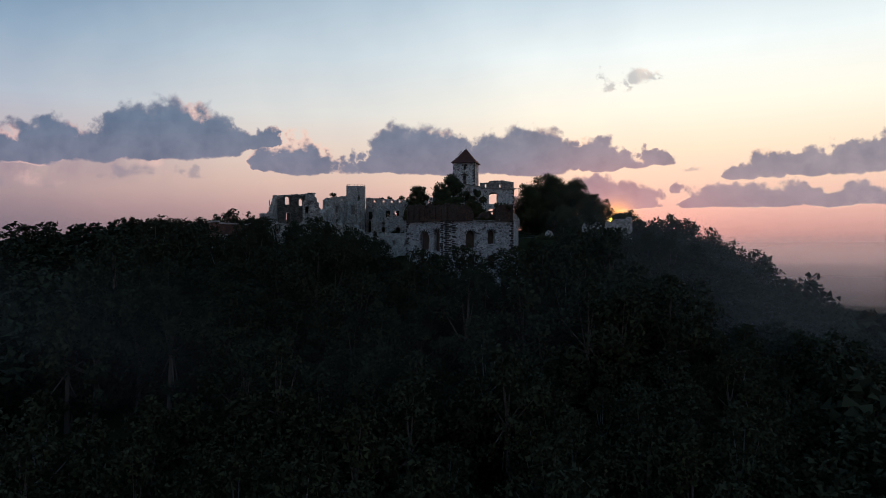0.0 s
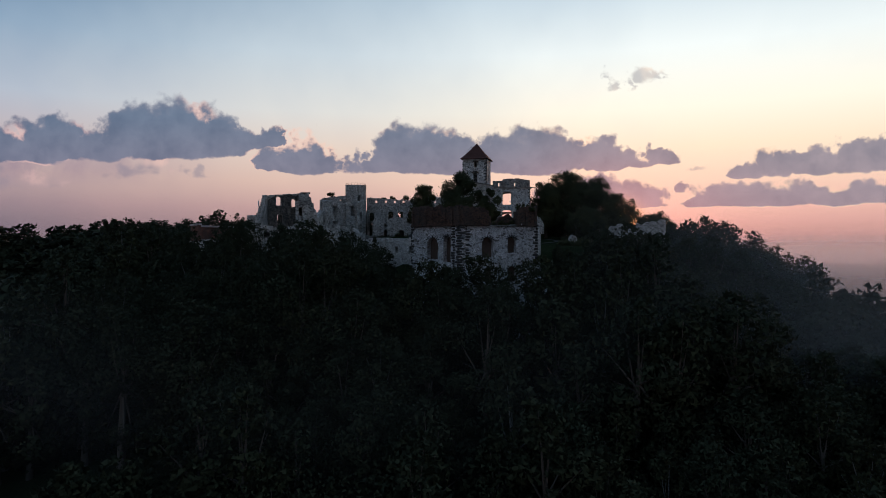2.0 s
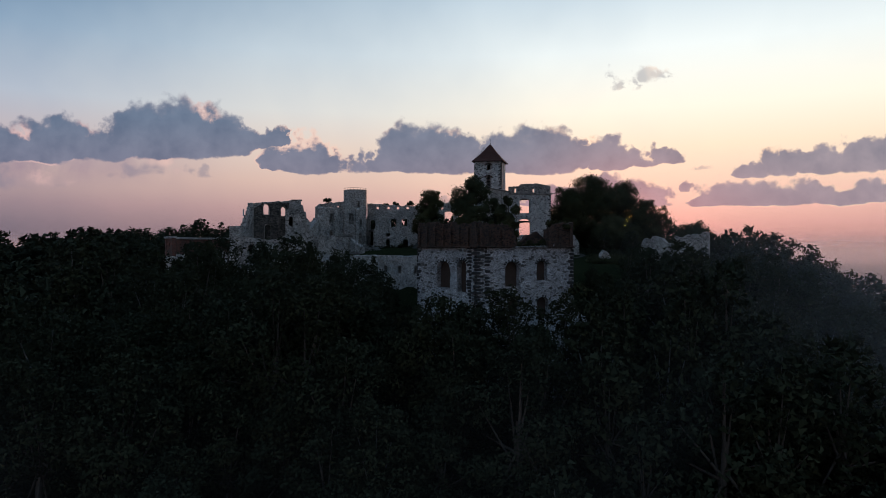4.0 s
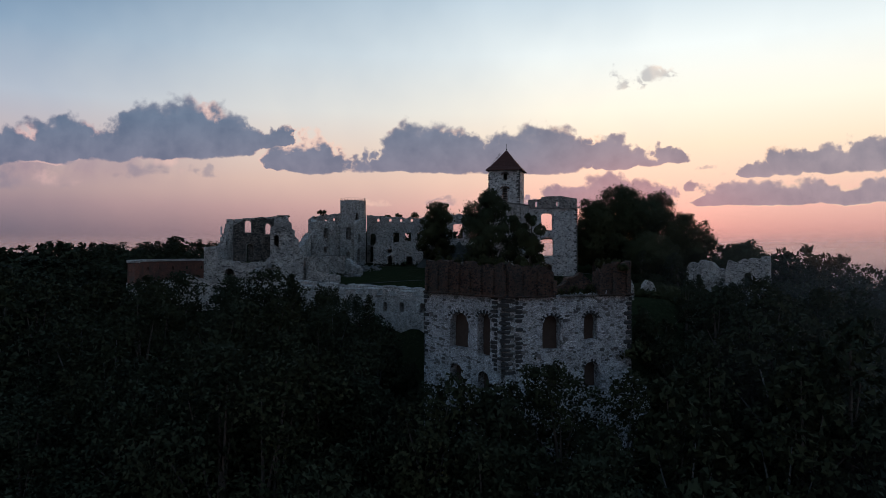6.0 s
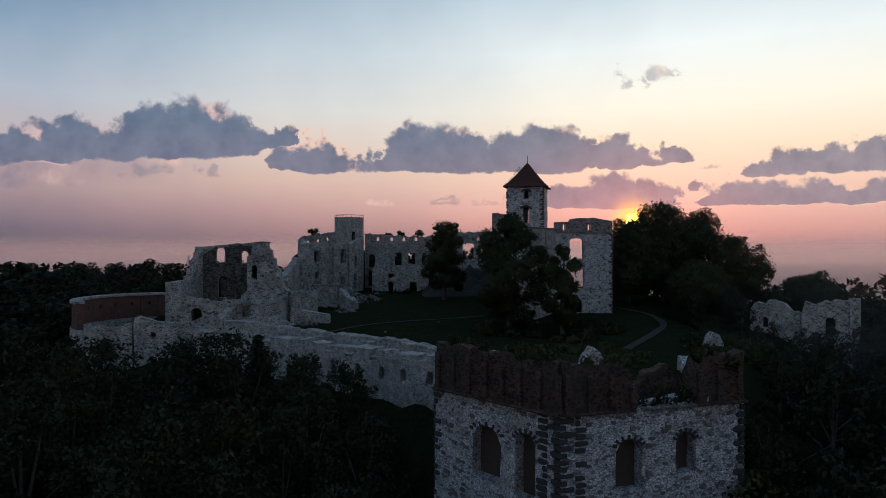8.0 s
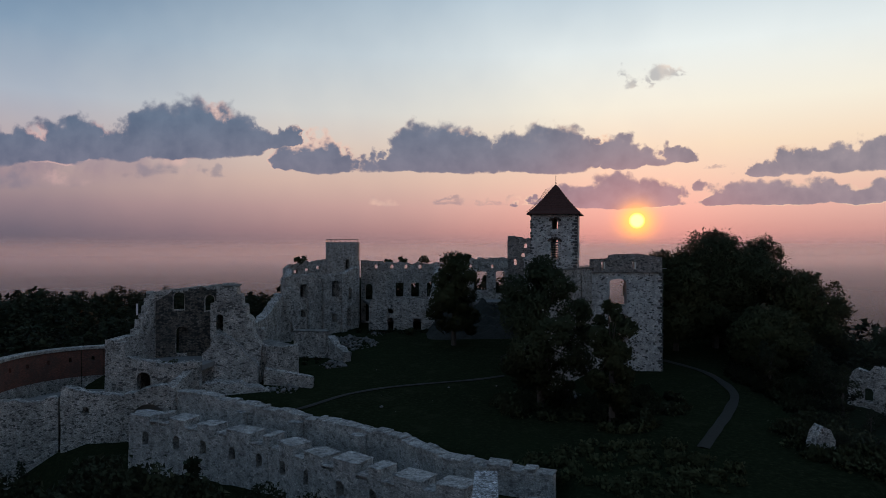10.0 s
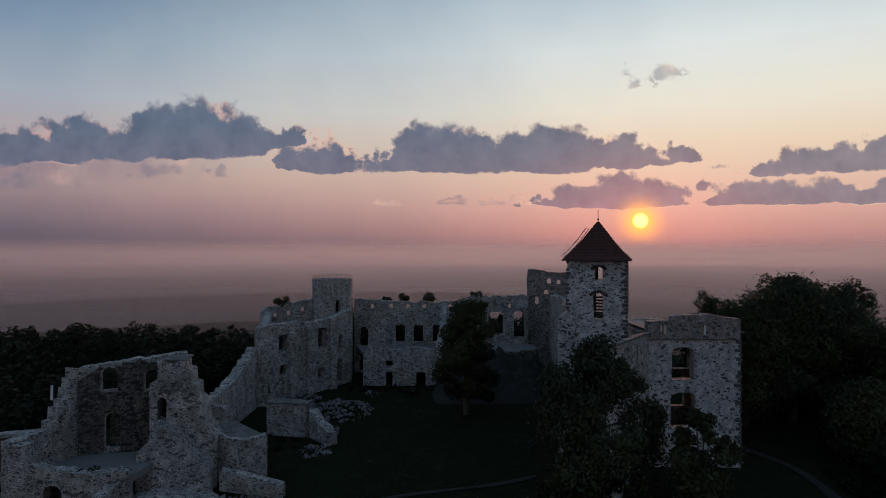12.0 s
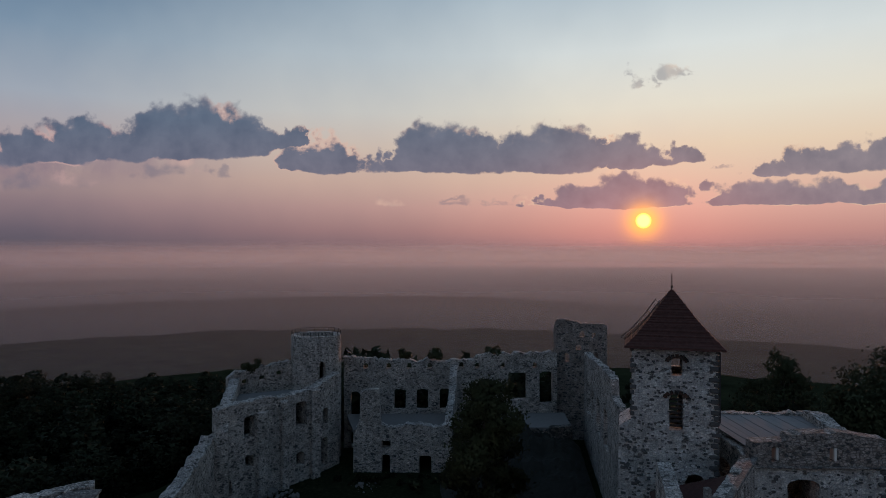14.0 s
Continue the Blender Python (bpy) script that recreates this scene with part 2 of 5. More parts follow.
def plain(colour, scale, spread, bump=0.3, depth=0.05):
    def build(n, pos, bsdf):
        fine, broad = n.noise(pos, scale, 6, 0.65)[0], n.noise(pos, scale / 12, 4)[0]
        low, high = tuple(c * (1 - spread) for c in colour[:3]) + (1,), tuple(min(1, c * (1 + spread)) for c in colour[:3]) + (1,)
        col = n.mix(n.math("ADD", n.math("MULTIPLY", fine, 0.6), n.math("MULTIPLY", broad, 0.4)), low, high)
        return col, fine, bump, depth

    return build


def brickwork(colour, worn):
    def build(n, pos, bsdf):
        b = n.add("ShaderNodeTexBrick")
        turn = n.add("ShaderNodeMapping")
        n.link(pos, turn.inputs["Vector"])
        sep = n.add("ShaderNodeSeparateXYZ")
        n.link(turn.outputs[0], sep.inputs[0])
        run = n.math("ADD", sep.outputs[0], sep.outputs[1])
        flat = n.add("ShaderNodeCombineXYZ")
        n.link(run, flat.inputs[0]), n.link(sep.outputs[2], flat.inputs[1])
        n.link(flat.outputs[0], b.inputs["Vector"])
        b.inputs["Scale"].default_value = 1.0
        b.inputs["Brick Width"].default_value, b.inputs["Row Height"].default_value, b.inputs["Mortar Size"].default_value = 0.3, 0.1, 0.012
        b.inputs["Color1"].default_value, b.inputs["Color2"].default_value = colour, tuple(c * 0.6 for c in colour[:3]) + (1,)
        b.inputs["Mortar"].default_value = (0.075, 0.06, 0.05, 1)
        fine, broad = n.noise(pos, 6, 6, 0.65)[0], n.noise(pos, 0.7, 5, 0.6)[0]
        col = n.mix(n.range(broad, 0.42, 0.62, 0, worn), b.outputs["Color"], (0.05, 0.045, 0.04, 1))
        col = n.mix(n.range(fine, 0.6, 0.75, 0, worn), col, (0.26, 0.23, 0.2, 1))
        return col, n.math("SUBTRACT", fine, b.outputs["Fac"]), 0.7, 0.06

    return build


def leafage(colour):
    def build(n, pos, bsdf):
        rnd = n.add("ShaderNodeObjectInfo").outputs["Random"]
        isl = n.add("ShaderNodeNewGeometry").outputs["Random Per Island"]
        a = n.mix(isl, tuple(c * 0.84 for c in colour[:3]) + (1,), tuple(c * 1.16 for c in colour[:3]) + (1,))
        col = n.mix(n.math("MULTIPLY", rnd, 0.5), a, n.mix(1.0, a, (1.25, 0.95, 0.6, 1), "MULTIPLY"))
        # the leaves of a spray share the roundness of their clump
        way = n.add("ShaderNodeAttribute", attribute_name="leaf_way").outputs["Vector"]
        turn = n.add("ShaderNodeVectorTransform", vector_type="NORMAL", convert_from="OBJECT", convert_to="WORLD")
        n.link(way, turn.inputs[0])
        n.link(turn.outputs[0], bsdf.inputs["Normal"])
        bsdf.inputs["Specular IOR Level"].default_value = 0.05
        return col, None, 0, 0

    return build


def roofing(colour):
    def build(n, pos, bsdf):
        w = n.add("ShaderNodeTexWave", wave_type="BANDS", bands_direction="Z")
        n.link(pos, w.inputs["Vector"])
        w.inputs["Scale"].default_value, w.inputs["Distortion"].default_value = 1.6, 0.6
        fine = n.noise(pos, 4, 6)[0]
        col = n.mix(n.range(fine, 0.3, 0.7), tuple(c * 0.6 for c in colour[:3]) + (1,), colour)
        return col, n.math("ADD", w.outputs["Fac"], fine), 0.5, 0.04

    return build


def meadow(n, pos, bsdf):
    bsdf.inputs["Specular IOR Level"].default_value = 0.0
    fine, broad, mid = n.noise(pos, 2.5, 8, 0.7)[0], n.noise(pos, 0.06, 5, 0.6)[0], n.noise(pos, 0.4, 5, 0.6)[0]
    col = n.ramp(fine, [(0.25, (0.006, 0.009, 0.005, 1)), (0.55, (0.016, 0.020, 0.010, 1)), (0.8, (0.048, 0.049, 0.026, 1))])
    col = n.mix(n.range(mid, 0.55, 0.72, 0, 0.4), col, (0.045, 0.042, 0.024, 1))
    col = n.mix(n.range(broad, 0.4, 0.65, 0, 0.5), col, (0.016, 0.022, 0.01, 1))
    away = n.add("ShaderNodeVectorMath", operation="LENGTH")
    n.link(pos, away.inputs[0])
    wood = n.ramp(n.noise(pos, 0.05, 6, 0.7)[0], [(0.3, (0.008, 0.011, 0.006, 1)), (0.7, (0.030, 0.036, 0.020, 1))])
    col = n.mix(n.range(away.outputs["Value"], 150, 260), col, wood)
    return col, fine, 0.8, 0.25


STONE = material("pale_rubble_stone", masonry(0.21, grey(0.65, 0.05), grey(0.16, 0.05), grey(0.29, 0.05), 0.11, 0.36))
CURTAIN_STONE = material("curtain_rubble", masonry(0.22, grey(0.62, 0.03), grey(0.30, 0.03), grey(0.42, 0.03), 0.10, 0.2))
TOWER_STONE = material("limewashed_rubble", masonry(0.21, grey(0.78, 0.02), grey(0.16, 0.04), grey(0.66, 0.02), 0.10, 0.09))
BASTION_STONE = material("bastion_rubble", masonry(0.19, (0.68, 0.70, 0.74, 1), grey(0.24), grey(0.26, 0.0), 0.09, 0.26))
DARK_STONE = material("dark_basalt", plain(grey(0.035), 5.0, 0.5, 0.6))
CAP_STONE = material("pale_capping", masonry(0.2, grey(0.30, 0.05), grey(0.16), grey(0.20, 0.04), 0.2, 0.4))
LOOSE_STONE = material("loose_stone", plain(grey(0.12, 0.05), 4.0, 0.7, 0.6))
MID_STONE = material("grey_basalt", plain(grey(0.085, 0.02), 5.0, 0.5, 0.6))
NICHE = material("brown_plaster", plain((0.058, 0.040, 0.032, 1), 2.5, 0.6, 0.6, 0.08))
DARK_RUBBLE = material("dark_rubble", masonry(0.3, grey(0.19, 0.12), grey(0.06), grey(0.08, 0.1), 0.3, 0.5))
BAND = material("brick_mixed_rubble", masonry(0.26, (0.44, 0.395, 0.37, 1), grey(0.12), (0.26, 0.23, 0.21, 1), 0.15, 0.35))
BRICK = material("weathered_brick", masonry(0.17, (0.15, 0.080, 0.058, 1), (0.040, 0.030, 0.026, 1), (0.10, 0.078, 0.066, 1), 0.32, 0.5))
RED_BRICK = material("new_red_brick", brickwork((0.21, 0.085, 0.062, 1), 0.5))
TILE = material("red_roof_tiles", roofing((0.085, 0.038, 0.031, 1)))
SHEET = material("grey_roof_boards", plain((0.2, 0.185, 0.18, 1), 2.0, 0.25))
METAL = material("dark_iron", plain(grey(0.03), 8, 0.3), 0.5)
PLASTER = material("pale_plaster", plain((0.62, 0.6, 0.56, 1), 4, 0.2))
PLASTER_CAP = material("pale_coping", masonry(0.26, grey(0.56, 0.03), grey(0.3), grey(0.42, 0.04), 0.15, 0.3))
CLOTH = material("pale_cloth", plain((0.6, 0.55, 0.55, 1), 8, 0.1))
LEAF = material("broad_leaves", leafage((0.052, 0.060, 0.032, 1)), 0.8)
FAR_LEAF = material("forest_leaves", leafage((0.029, 0.034, 0.019, 1)), 0.8)
BARK = material("bark", plain((0.07, 0.055, 0.045, 1), 6, 0.5))
BIRCH = material("pale_bark", plain((0.10, 0.097, 0.09, 1), 4, 0.6))
GRASS = material("meadow_grass", meadow)
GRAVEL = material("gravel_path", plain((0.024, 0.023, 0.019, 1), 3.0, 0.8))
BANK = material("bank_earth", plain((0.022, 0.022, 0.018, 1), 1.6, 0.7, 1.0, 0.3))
EARTH = material("trodden_floor", plain((0.17, 0.16, 0.15, 1), 2.0, 0.4))


# ---- tools for building ----
def mesh_from(name, verts, faces, mat, smooth=False):
    me = bpy.data.meshes.new(name)
    me.from_pydata([tuple(v) for v in verts], [], faces)
    me.materials.append(mat)
    if smooth:
        for p in me.polygons:
            p.use_smooth = True
    me.validate()
    return me


def thing(name, label, category, group="", kind="", at=(0, 0, 0)):
    ob = tagged(new(name), label, category, group, kind)
    ob.empty_display_size = 0.5
    ob.location = at
    return ob


def part(name, me, parent, label=""):
    ob = new(name, me)
    ob.parent = parent
    return tagged(ob, label)


def wobble(p, amount):
    v = noise.noise_vector(Vector(p) * 0.9) + 0.6 * noise.noise_vector(Vector(p) * 2.7)
    return Vector(p) + v * amount


def profile(rows, s):
    if not isinstance(rows, (list, tuple)):
        return rows
    return float(np.interp(s, [r[0] for r in rows], [r[1] for r in rows]))


def wall_data(p0, p1, bottom, top, thick, holes=(), jag=0.25, step=0.5, rough=0.06, lean=0.0):
    """A ruined wall from p0 to p1, its face on the right of that way. bottom and top: a height or rows (metres along, height).
    holes: (centre, width, sill, head, rise of the arch). lean: how far the foot of the face stands out, per metre of height."""
    p0, p1 = Vector(p0), Vector(p1)
    run = p1 - p0
    length = run.length
    run = run / length
    out = Vector((run.y, -run.x))
    marks = set(np.round(np.linspace(0, length, max(2, int(length / step) + 1)), 3))
    for c, w, zb, zt, rise in holes:
        marks |= {round(c - w / 2 + w * k / 6, 3) for k in range(7)}
    if isinstance(top, (list, tuple)):
        marks |= {round(r[0], 3) for r in top}
    marks = sorted(m for m in marks if 0 <= m <= length)
    marks = [m for i, m in enumerate(marks) if i == 0 or m - marks[i - 1] > 0.02]
    verts, faces = [], []

    def tip(s):
        q = p0 + run * s
        j = noise.noise(Vector((q.x * 1.1, q.y * 1.1, 3.1))) + 0.7 * noise.noise(Vector((q.x * 3.3, q.y * 3.3, 7.7)))
        return profile(top, s) + jag * j

    def head(h, s):
        c, w, zb, zt, rise = h
        k = min(1.0, abs(s - c) / (w / 2))
        return zt - rise * (1 - math.sqrt(max(0.0, 1 - k * k)))

    def point(s, z, deep):
        q = p0 + run * s - out * (thick if deep else 0)
        if not deep and lean:
            q = q + out * lean * max(0.0, profile(top, s) - z)
        return wobble((q.x, q.y, z), rough)

    def quad(a, b, c, d):
        k = len(verts)
        verts.extend((a, b, c, d))
        faces.append((k, k + 1, k + 2, k + 3))

    before = None
    for s0, s1 in zip(marks, marks[1:]):
        mid = (s0 + s1) / 2
        here = [h for h in holes if abs(mid - h[0]) < h[1] / 2]
        here.sort(key=lambda h: h[2])
        lows, highs = [(profile(bottom, s0), profile(bottom, s1))], []
        for h in here:
            highs.append((h[2], h[2]))
            lows.append((head(h, s0), head(h, s1)))
        highs.append((tip(s0), tip(s1)))
        key = tuple(here)
        for (a0, a1), (b0, b1) in zip(lows, highs):
            b0, b1 = max(b0, a0 + 0.02), max(b1, a1 + 0.02)
            rows = max(1, int(max(b0 - a0, b1 - a1) / 1.1))
            for k in range(rows):
                f, g = k / rows, (k + 1) / rows
                z00, z01, z10, z11 = a0 + (b0 - a0) * f, a0 + (b0 - a0) * g, a1 + (b1 - a1) * f, a1 + (b1 - a1) * g
                quad(point(s0, z00, 0), point(s1, z10, 0), point(s1, z11, 0), point(s0, z01, 0))
                quad(point(s1, z10, 1), point(s0, z00, 1), point(s0, z01, 1), point(s1, z11, 1))
                if key != before:
                    quad(point(s0, z00, 1), point(s0, z00, 0), point(s0, z01, 0), point(s0, z01, 1))
                ends = s1 == marks[-1] or [h for h in holes if abs((s1 + 0.03) - h[0]) < h[1] / 2] != sorted(here, key=lambda h: holes.index(h))
                if ends:
                    quad(point(s1, z10, 0), point(s1, z10, 1), point(s1, z11, 1), point(s1, z11, 0))
            quad(point(s0, b0, 0), point(s1, b1, 0), point(s1, b1, 1), point(s0, b0, 1))
            quad(point(s0, a0, 1), point(s1, a1, 1), point(s1, a1, 0), point(s0, a0, 0))
        before = key
    return verts, faces


def wall(parent, p0, p1, bottom, top, thick, holes=(), mat=None, name="wall", label="", **more):
    v, f = wall_data(p0, p1, bottom, top, thick, holes, **more)
    return part(name, mesh_from(name, v, f, mat or STONE), parent, label)


def block(p, size, turn=0.0, mat=None, rough=0.03, bevel=0.05, seed=0):
    """A rough-hewn block with chamfered edges; p is the middle of its foot."""
    bm = bmesh.new()
    bmesh.ops.create_cube(bm, size=1.0, matrix=Matrix.Diagonal((*size, 1)))
    bmesh.ops.bevel(bm, geom=bm.edges[:], offset=min(bevel, min(size) * 0.3), segments=1, affect="EDGES")
    m = Matrix.Translation((p[0], p[1], p[2] + size[2] / 2)) @ Matrix.Rotation(turn, 4, "Z")
    for v in bm.verts:
        v.co = wobble(m @ v.co + Vector((0, 0, seed * 0.001)), rough)
    me = bpy.data.meshes.new("block")
    bm.to_mesh(me)
    bm.free()
    me.materials.append(mat or STONE)
    return me


def slab_data(points, z, depth):
    """A flat floor with a rim, over a polygon that runs anticlockwise. z may be a list."""
    zs = z if isinstance(z, (list, tuple)) else [z] * len(points)
    n = len(points)
    verts = [(x, y, h) for (x, y), h in zip(points, zs)] + [(x, y, h - depth) for (x, y), h in zip(points, zs)]
    faces = [tuple(range(n)), tuple(reversed(range(n, 2 * n)))]
    faces += [(i, i + n, (i + 1) % n + n, (i + 1) % n) for i in range(n)]
    return verts, faces


def stone_mesh(seed, mat):
    rng = random.Random(seed)
    bm = bmesh.new()
    bmesh.ops.create_cube(bm, size=1.0)
    bmesh.ops.bevel(bm, geom=bm.edges[:], offset=0.16, segments=1, affect="EDGES")
    for v in bm.verts:
        v.co += Vector((rng.uniform(-1, 1), rng.uniform(-1, 1), rng.uniform(-1, 1))) * 0.07
    me = bpy.data.meshes.new("stone")
    bm.to_mesh(me)
    bm.free()
    me.materials.append(mat)
    return me


def rod(a, b, r):
    """A thin six-sided bar."""
    a, b = Vector(a), Vector(b)
    way = (b - a).normalized()
    u = way.orthogonal().normalized()
    w = way.cross(u)
    verts = [p + (u * math.cos(math.tau * i / 6) + w * math.sin(math.tau * i / 6)) * r for p in (a, b) for i in range(6)]
    faces = [(i, (i + 1) % 6, 6 + (i + 1) % 6, 6 + i) for i in range(6)] + [tuple(range(5, -1, -1)), tuple(range(6, 12))]
    return mesh_from("rod", verts, faces, METAL)


DARK_BLOCKS = [stone_mesh(k, DARK_STONE) for k in range(5)]
MID_BLOCKS = [stone_mesh(k, MID_STONE) for k in range(5)]
PALE_BLOCKS = [stone_mesh(k + 10, LOOSE_STONE) for k in range(5)]


def stud(parent, p0, p1, z0, z1, count, seed, size=(0.3, 0.55), dark=0.8, avoid=(), lean=0.0, top=0.0, name="stone"):
    """Single stones that stand a little proud of a wall's face."""
    rng = random.Random(seed)
    p0, p1 = Vector(p0), Vector(p1)
    run = (p1 - p0)
    length = run.length
    run /= length
    out = Vector((run.y, -run.x))
    turn = math.atan2(run.y, run.x)
    made = 0
    while made < count:
        s, z = rng.uniform(0.25, length - 0.25), rng.uniform(z0, z1)
        w = rng.uniform(*size)
        made += 1
        if any(abs(s - c) < ww / 2 + 0.3 and zb - 0.3 < z < zt + 0.3 for c, ww, zb, zt, _ in avoid):
            continue
        q = p0 + run * s + out * (lean * max(0.0, top - z) + rng.uniform(-0.02, 0.02))
        ob = new(name, rng.choice(MID_BLOCKS if rng.random() < dark else PALE_BLOCKS))
        ob.parent = parent
        ob.matrix_basis = Matrix.LocRotScale((q.x, q.y, z), Euler((0, rng.uniform(-0.12, 0.12), turn)), (w, 0.22, w * rng.uniform(0.45, 0.75)))


ARCH_STONE = block((0, 0, -0.5), (1, 1, 1), 0, DARK_STONE, 0.05, 0.06)


def arch_ring(parent, p, q, c, w, zt, proud, size=0.24):
    """A ring of stones over an arched opening in the wall from p to q."""
    p, q = Vector(p), Vector(q)
    run = (q - p).normalized()
    out = Vector((run.y, -run.x))
    turn = math.atan2(run.y, run.x)
    n = 7
    for k in range(n):
        a = math.pi * (0.08 + 0.84 * k / (n - 1))
        m = p + run * (c - math.cos(a) * (w / 2 + 0.1)) + out * (proud - 0.1)
        mm = Matrix.Translation((m.x, m.y, zt - 0.5 + math.sin(a) * 0.58)) @ Matrix.Rotation(turn, 4, "Z") @ Matrix.Rotation(a - math.pi / 2, 4, "Y") @ Matrix.Diagonal((size * (0.8 + 0.4 * noise.noise(Vector((k * 1.7, zt, c)))), 0.3, 0.34, 1))
        part("arch_stone", ARCH_STONE, parent).matrix_basis = mm


def quoins(parent, corner, way_a, way_b, z0, z1, seed, course=0.42, mesh=None, reach=(0.5, 1.1), skip=0.0):
    """Corner stones laid in courses, long and short in turn along the two faces that meet there."""
    rng = random.Random(seed)
    z, k = z0, 0
    while z < z1:
        for j, way in enumerate((way_a, way_b)):
            if rng.random() < skip:
                continue
            way = Vector(way).normalized()
            w = reach[1] * rng.uniform(0.8, 1.2) if (k + j) % 2 else reach[0] * rng.uniform(0.8, 1.2)
            q = Vector(corner) + way * (w / 2 - 0.08)
            ob = new("stone", rng.choice(mesh or DARK_BLOCKS))
            ob.parent = parent
            ob.matrix_basis = Matrix.LocRotScale((q.x, q.y, z + course / 2), Euler((0, 0, math.atan2(way.y, way.x))), (w, 0.3, course * rng.uniform(0.62, 0.85)))
        z += course
        k += 1


# ---- the ground ----
def hill(x, y):
    """The height of the castle hill, its shoulders and the plain."""
    e = math.hypot((x - 3) / 48, (y - 48) / 50)
    plateau = 1.2 + 0.055 * min(70, max(0, y - 18)) + 0.5 * math.sin(x * 0.07) * 0.6
    r = max(0.0, (e - 1.0)) * 49
    z = plateau - 44 * (1 - math.exp(-r / 46)) - 0.012 * max(0, r - 60)
    d = math.hypot((x + 110) / 130, (y - 125) / 62)
    z += 33 * math.exp(-d * d * 1.1) * min(1, max(0, (r - 5) / 40))
    d = math.hypot((x - 78) / 36, (y - 52) / 40)
    z += 13 * math.exp(-d * d) * min(1, r / 12)
    if r > 1:
        z += min(r / 30, 1) * (2.5 * noise.noise(Vector((x * 0.02, y * 0.02, 0))) + 0.8 * noise.noise(Vector((x * 0.08, y * 0.08, 4))))
    far = math.hypot(x, y - 40)
    if far > 400:
        z = z + (far - 400) / 600 * (-22) if far < 1000 else z - 22
        z += min(1, (far - 400) / 900) * 26 * noise.noise(Vector((x * 0.0011, y * 0.0011, 9)))
    # the ditch between the two curtain walls, and the slope before the bastion
    return max(z, -110)


def ground_height(x, y):
    z = hill(x, y)
    # the strip between the inner and the outer curtain lies lower
    inner = (x + 10.9) * 0.52 + (y - 23.4) * 0.854
    if inner < 0.5 and x < 12 and y < 40:
        z = min(z, -2.2 + max(-14.0, min(0.0, inner + 9.5) * 1.1))
    return z


def build_ground():
    fine = np.concatenate([np.arange(-150, 151, 3.0)])
    xs = np.concatenate([-np.geomspace(4800, 160, 26), fine, np.geomspace(160, 4800, 26)])
    ys = np.concatenate([-np.geomspace(4800, 170, 26), np.arange(-165, 200, 3.0), np.geomspace(203, 4800, 30)])
    verts = [(x, y, ground_height(x, y)) for y in ys for x in xs]
    w = len(xs)
    faces = [(j * w + i, j * w + i + 1, (j + 1) * w + i + 1, (j + 1) * w + i) for j in range(len(ys) - 1) for i in range(w - 1)]
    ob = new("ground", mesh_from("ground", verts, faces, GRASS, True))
    tagged(ob, "dark grassy castle hill and misty wooded plain", "ground", kind="structure")


build_ground()


# ---- mist over the plain ----
def mist_material(strength, pale, top):
    """A veil of mist, thickest at mid height, with long streaks."""
    m = bpy.data.materials.new("evening_mist")
    m.use_nodes = True
    n = Nodes(m.node_tree)
    pos = n.add("ShaderNodeTexCoord").outputs["Object"]
    sep = n.add("ShaderNodeSeparateXYZ")
    n.link(pos, sep.inputs[0])
    flat = n.add("ShaderNodeMapping")
    n.link(pos, flat.inputs["Vector"])
    flat.inputs["Scale"].default_value = (0.0016, 0.0016, 0.006)
    wave = n.noise(flat.outputs[0], 1.0, 5, 0.6)[0]
    z = n.math("ADD", sep.outputs[2], n.range(wave, 0.3, 0.7, -9, 9))
    thick = n.math("MULTIPLY", n.range(z, -105, -30, 0, 1, smooth=True), n.range(z, -20, top, 1, 0, smooth=True))
    scatter = n.add("ShaderNodeBsdfDiffuse")
    glow = n.add("ShaderNodeBsdfTranslucent")
    for s in (scatter, glow):
        s.inputs["Color"].default_value = (pale * 0.96, pale * 0.955, pale * 1.05, 1)
    both = n.add("ShaderNodeMixShader")
    both.inputs[0].default_value = 0.94
    n.link(scatter.outputs[0], both.inputs[1]), n.link(glow.outputs[0], both.inputs[2])
    clear = n.add("ShaderNodeBsdfTransparent")
    out = n.add("ShaderNodeMixShader")
    n.link(n.math("MULTIPLY", thick, strength), out.inputs[0])
    n.link(clear.outputs[0], out.inputs[1]), n.link(both.outputs[0], out.inputs[2])
    n.link(out.outputs[0], n.add("ShaderNodeOutputMaterial").inputs[0])
    return m


def build_mist():
    for radius, strength in ((380, 0.16), (680, 0.27), (1250, 0.42), (2300, 0.6), (4400, 0.85)):
        top = 38 + 0.012 * radius
        n, verts, faces, levels = 96, [], [], (-125, -80, -40, 0, top + 10)
        for k in range(n):
            a = math.tau * k / n
            verts += [(math.cos(a) * radius, 40 + math.sin(a) * radius, z) for z in levels]
        for k in range(n):
            for j in range(4):
                a, b = k * 5 + j, (k + 1) % n * 5 + j
                faces.append((a, b, b + 1, a + 1))
        ob = new("mist_bank", mesh_from("mist_bank", verts, faces, mist_material(strength, 0.69, top), True))
        tagged(ob, "thin evening mist lying over the wooded plain", "mist", kind="stuff")


build_mist()


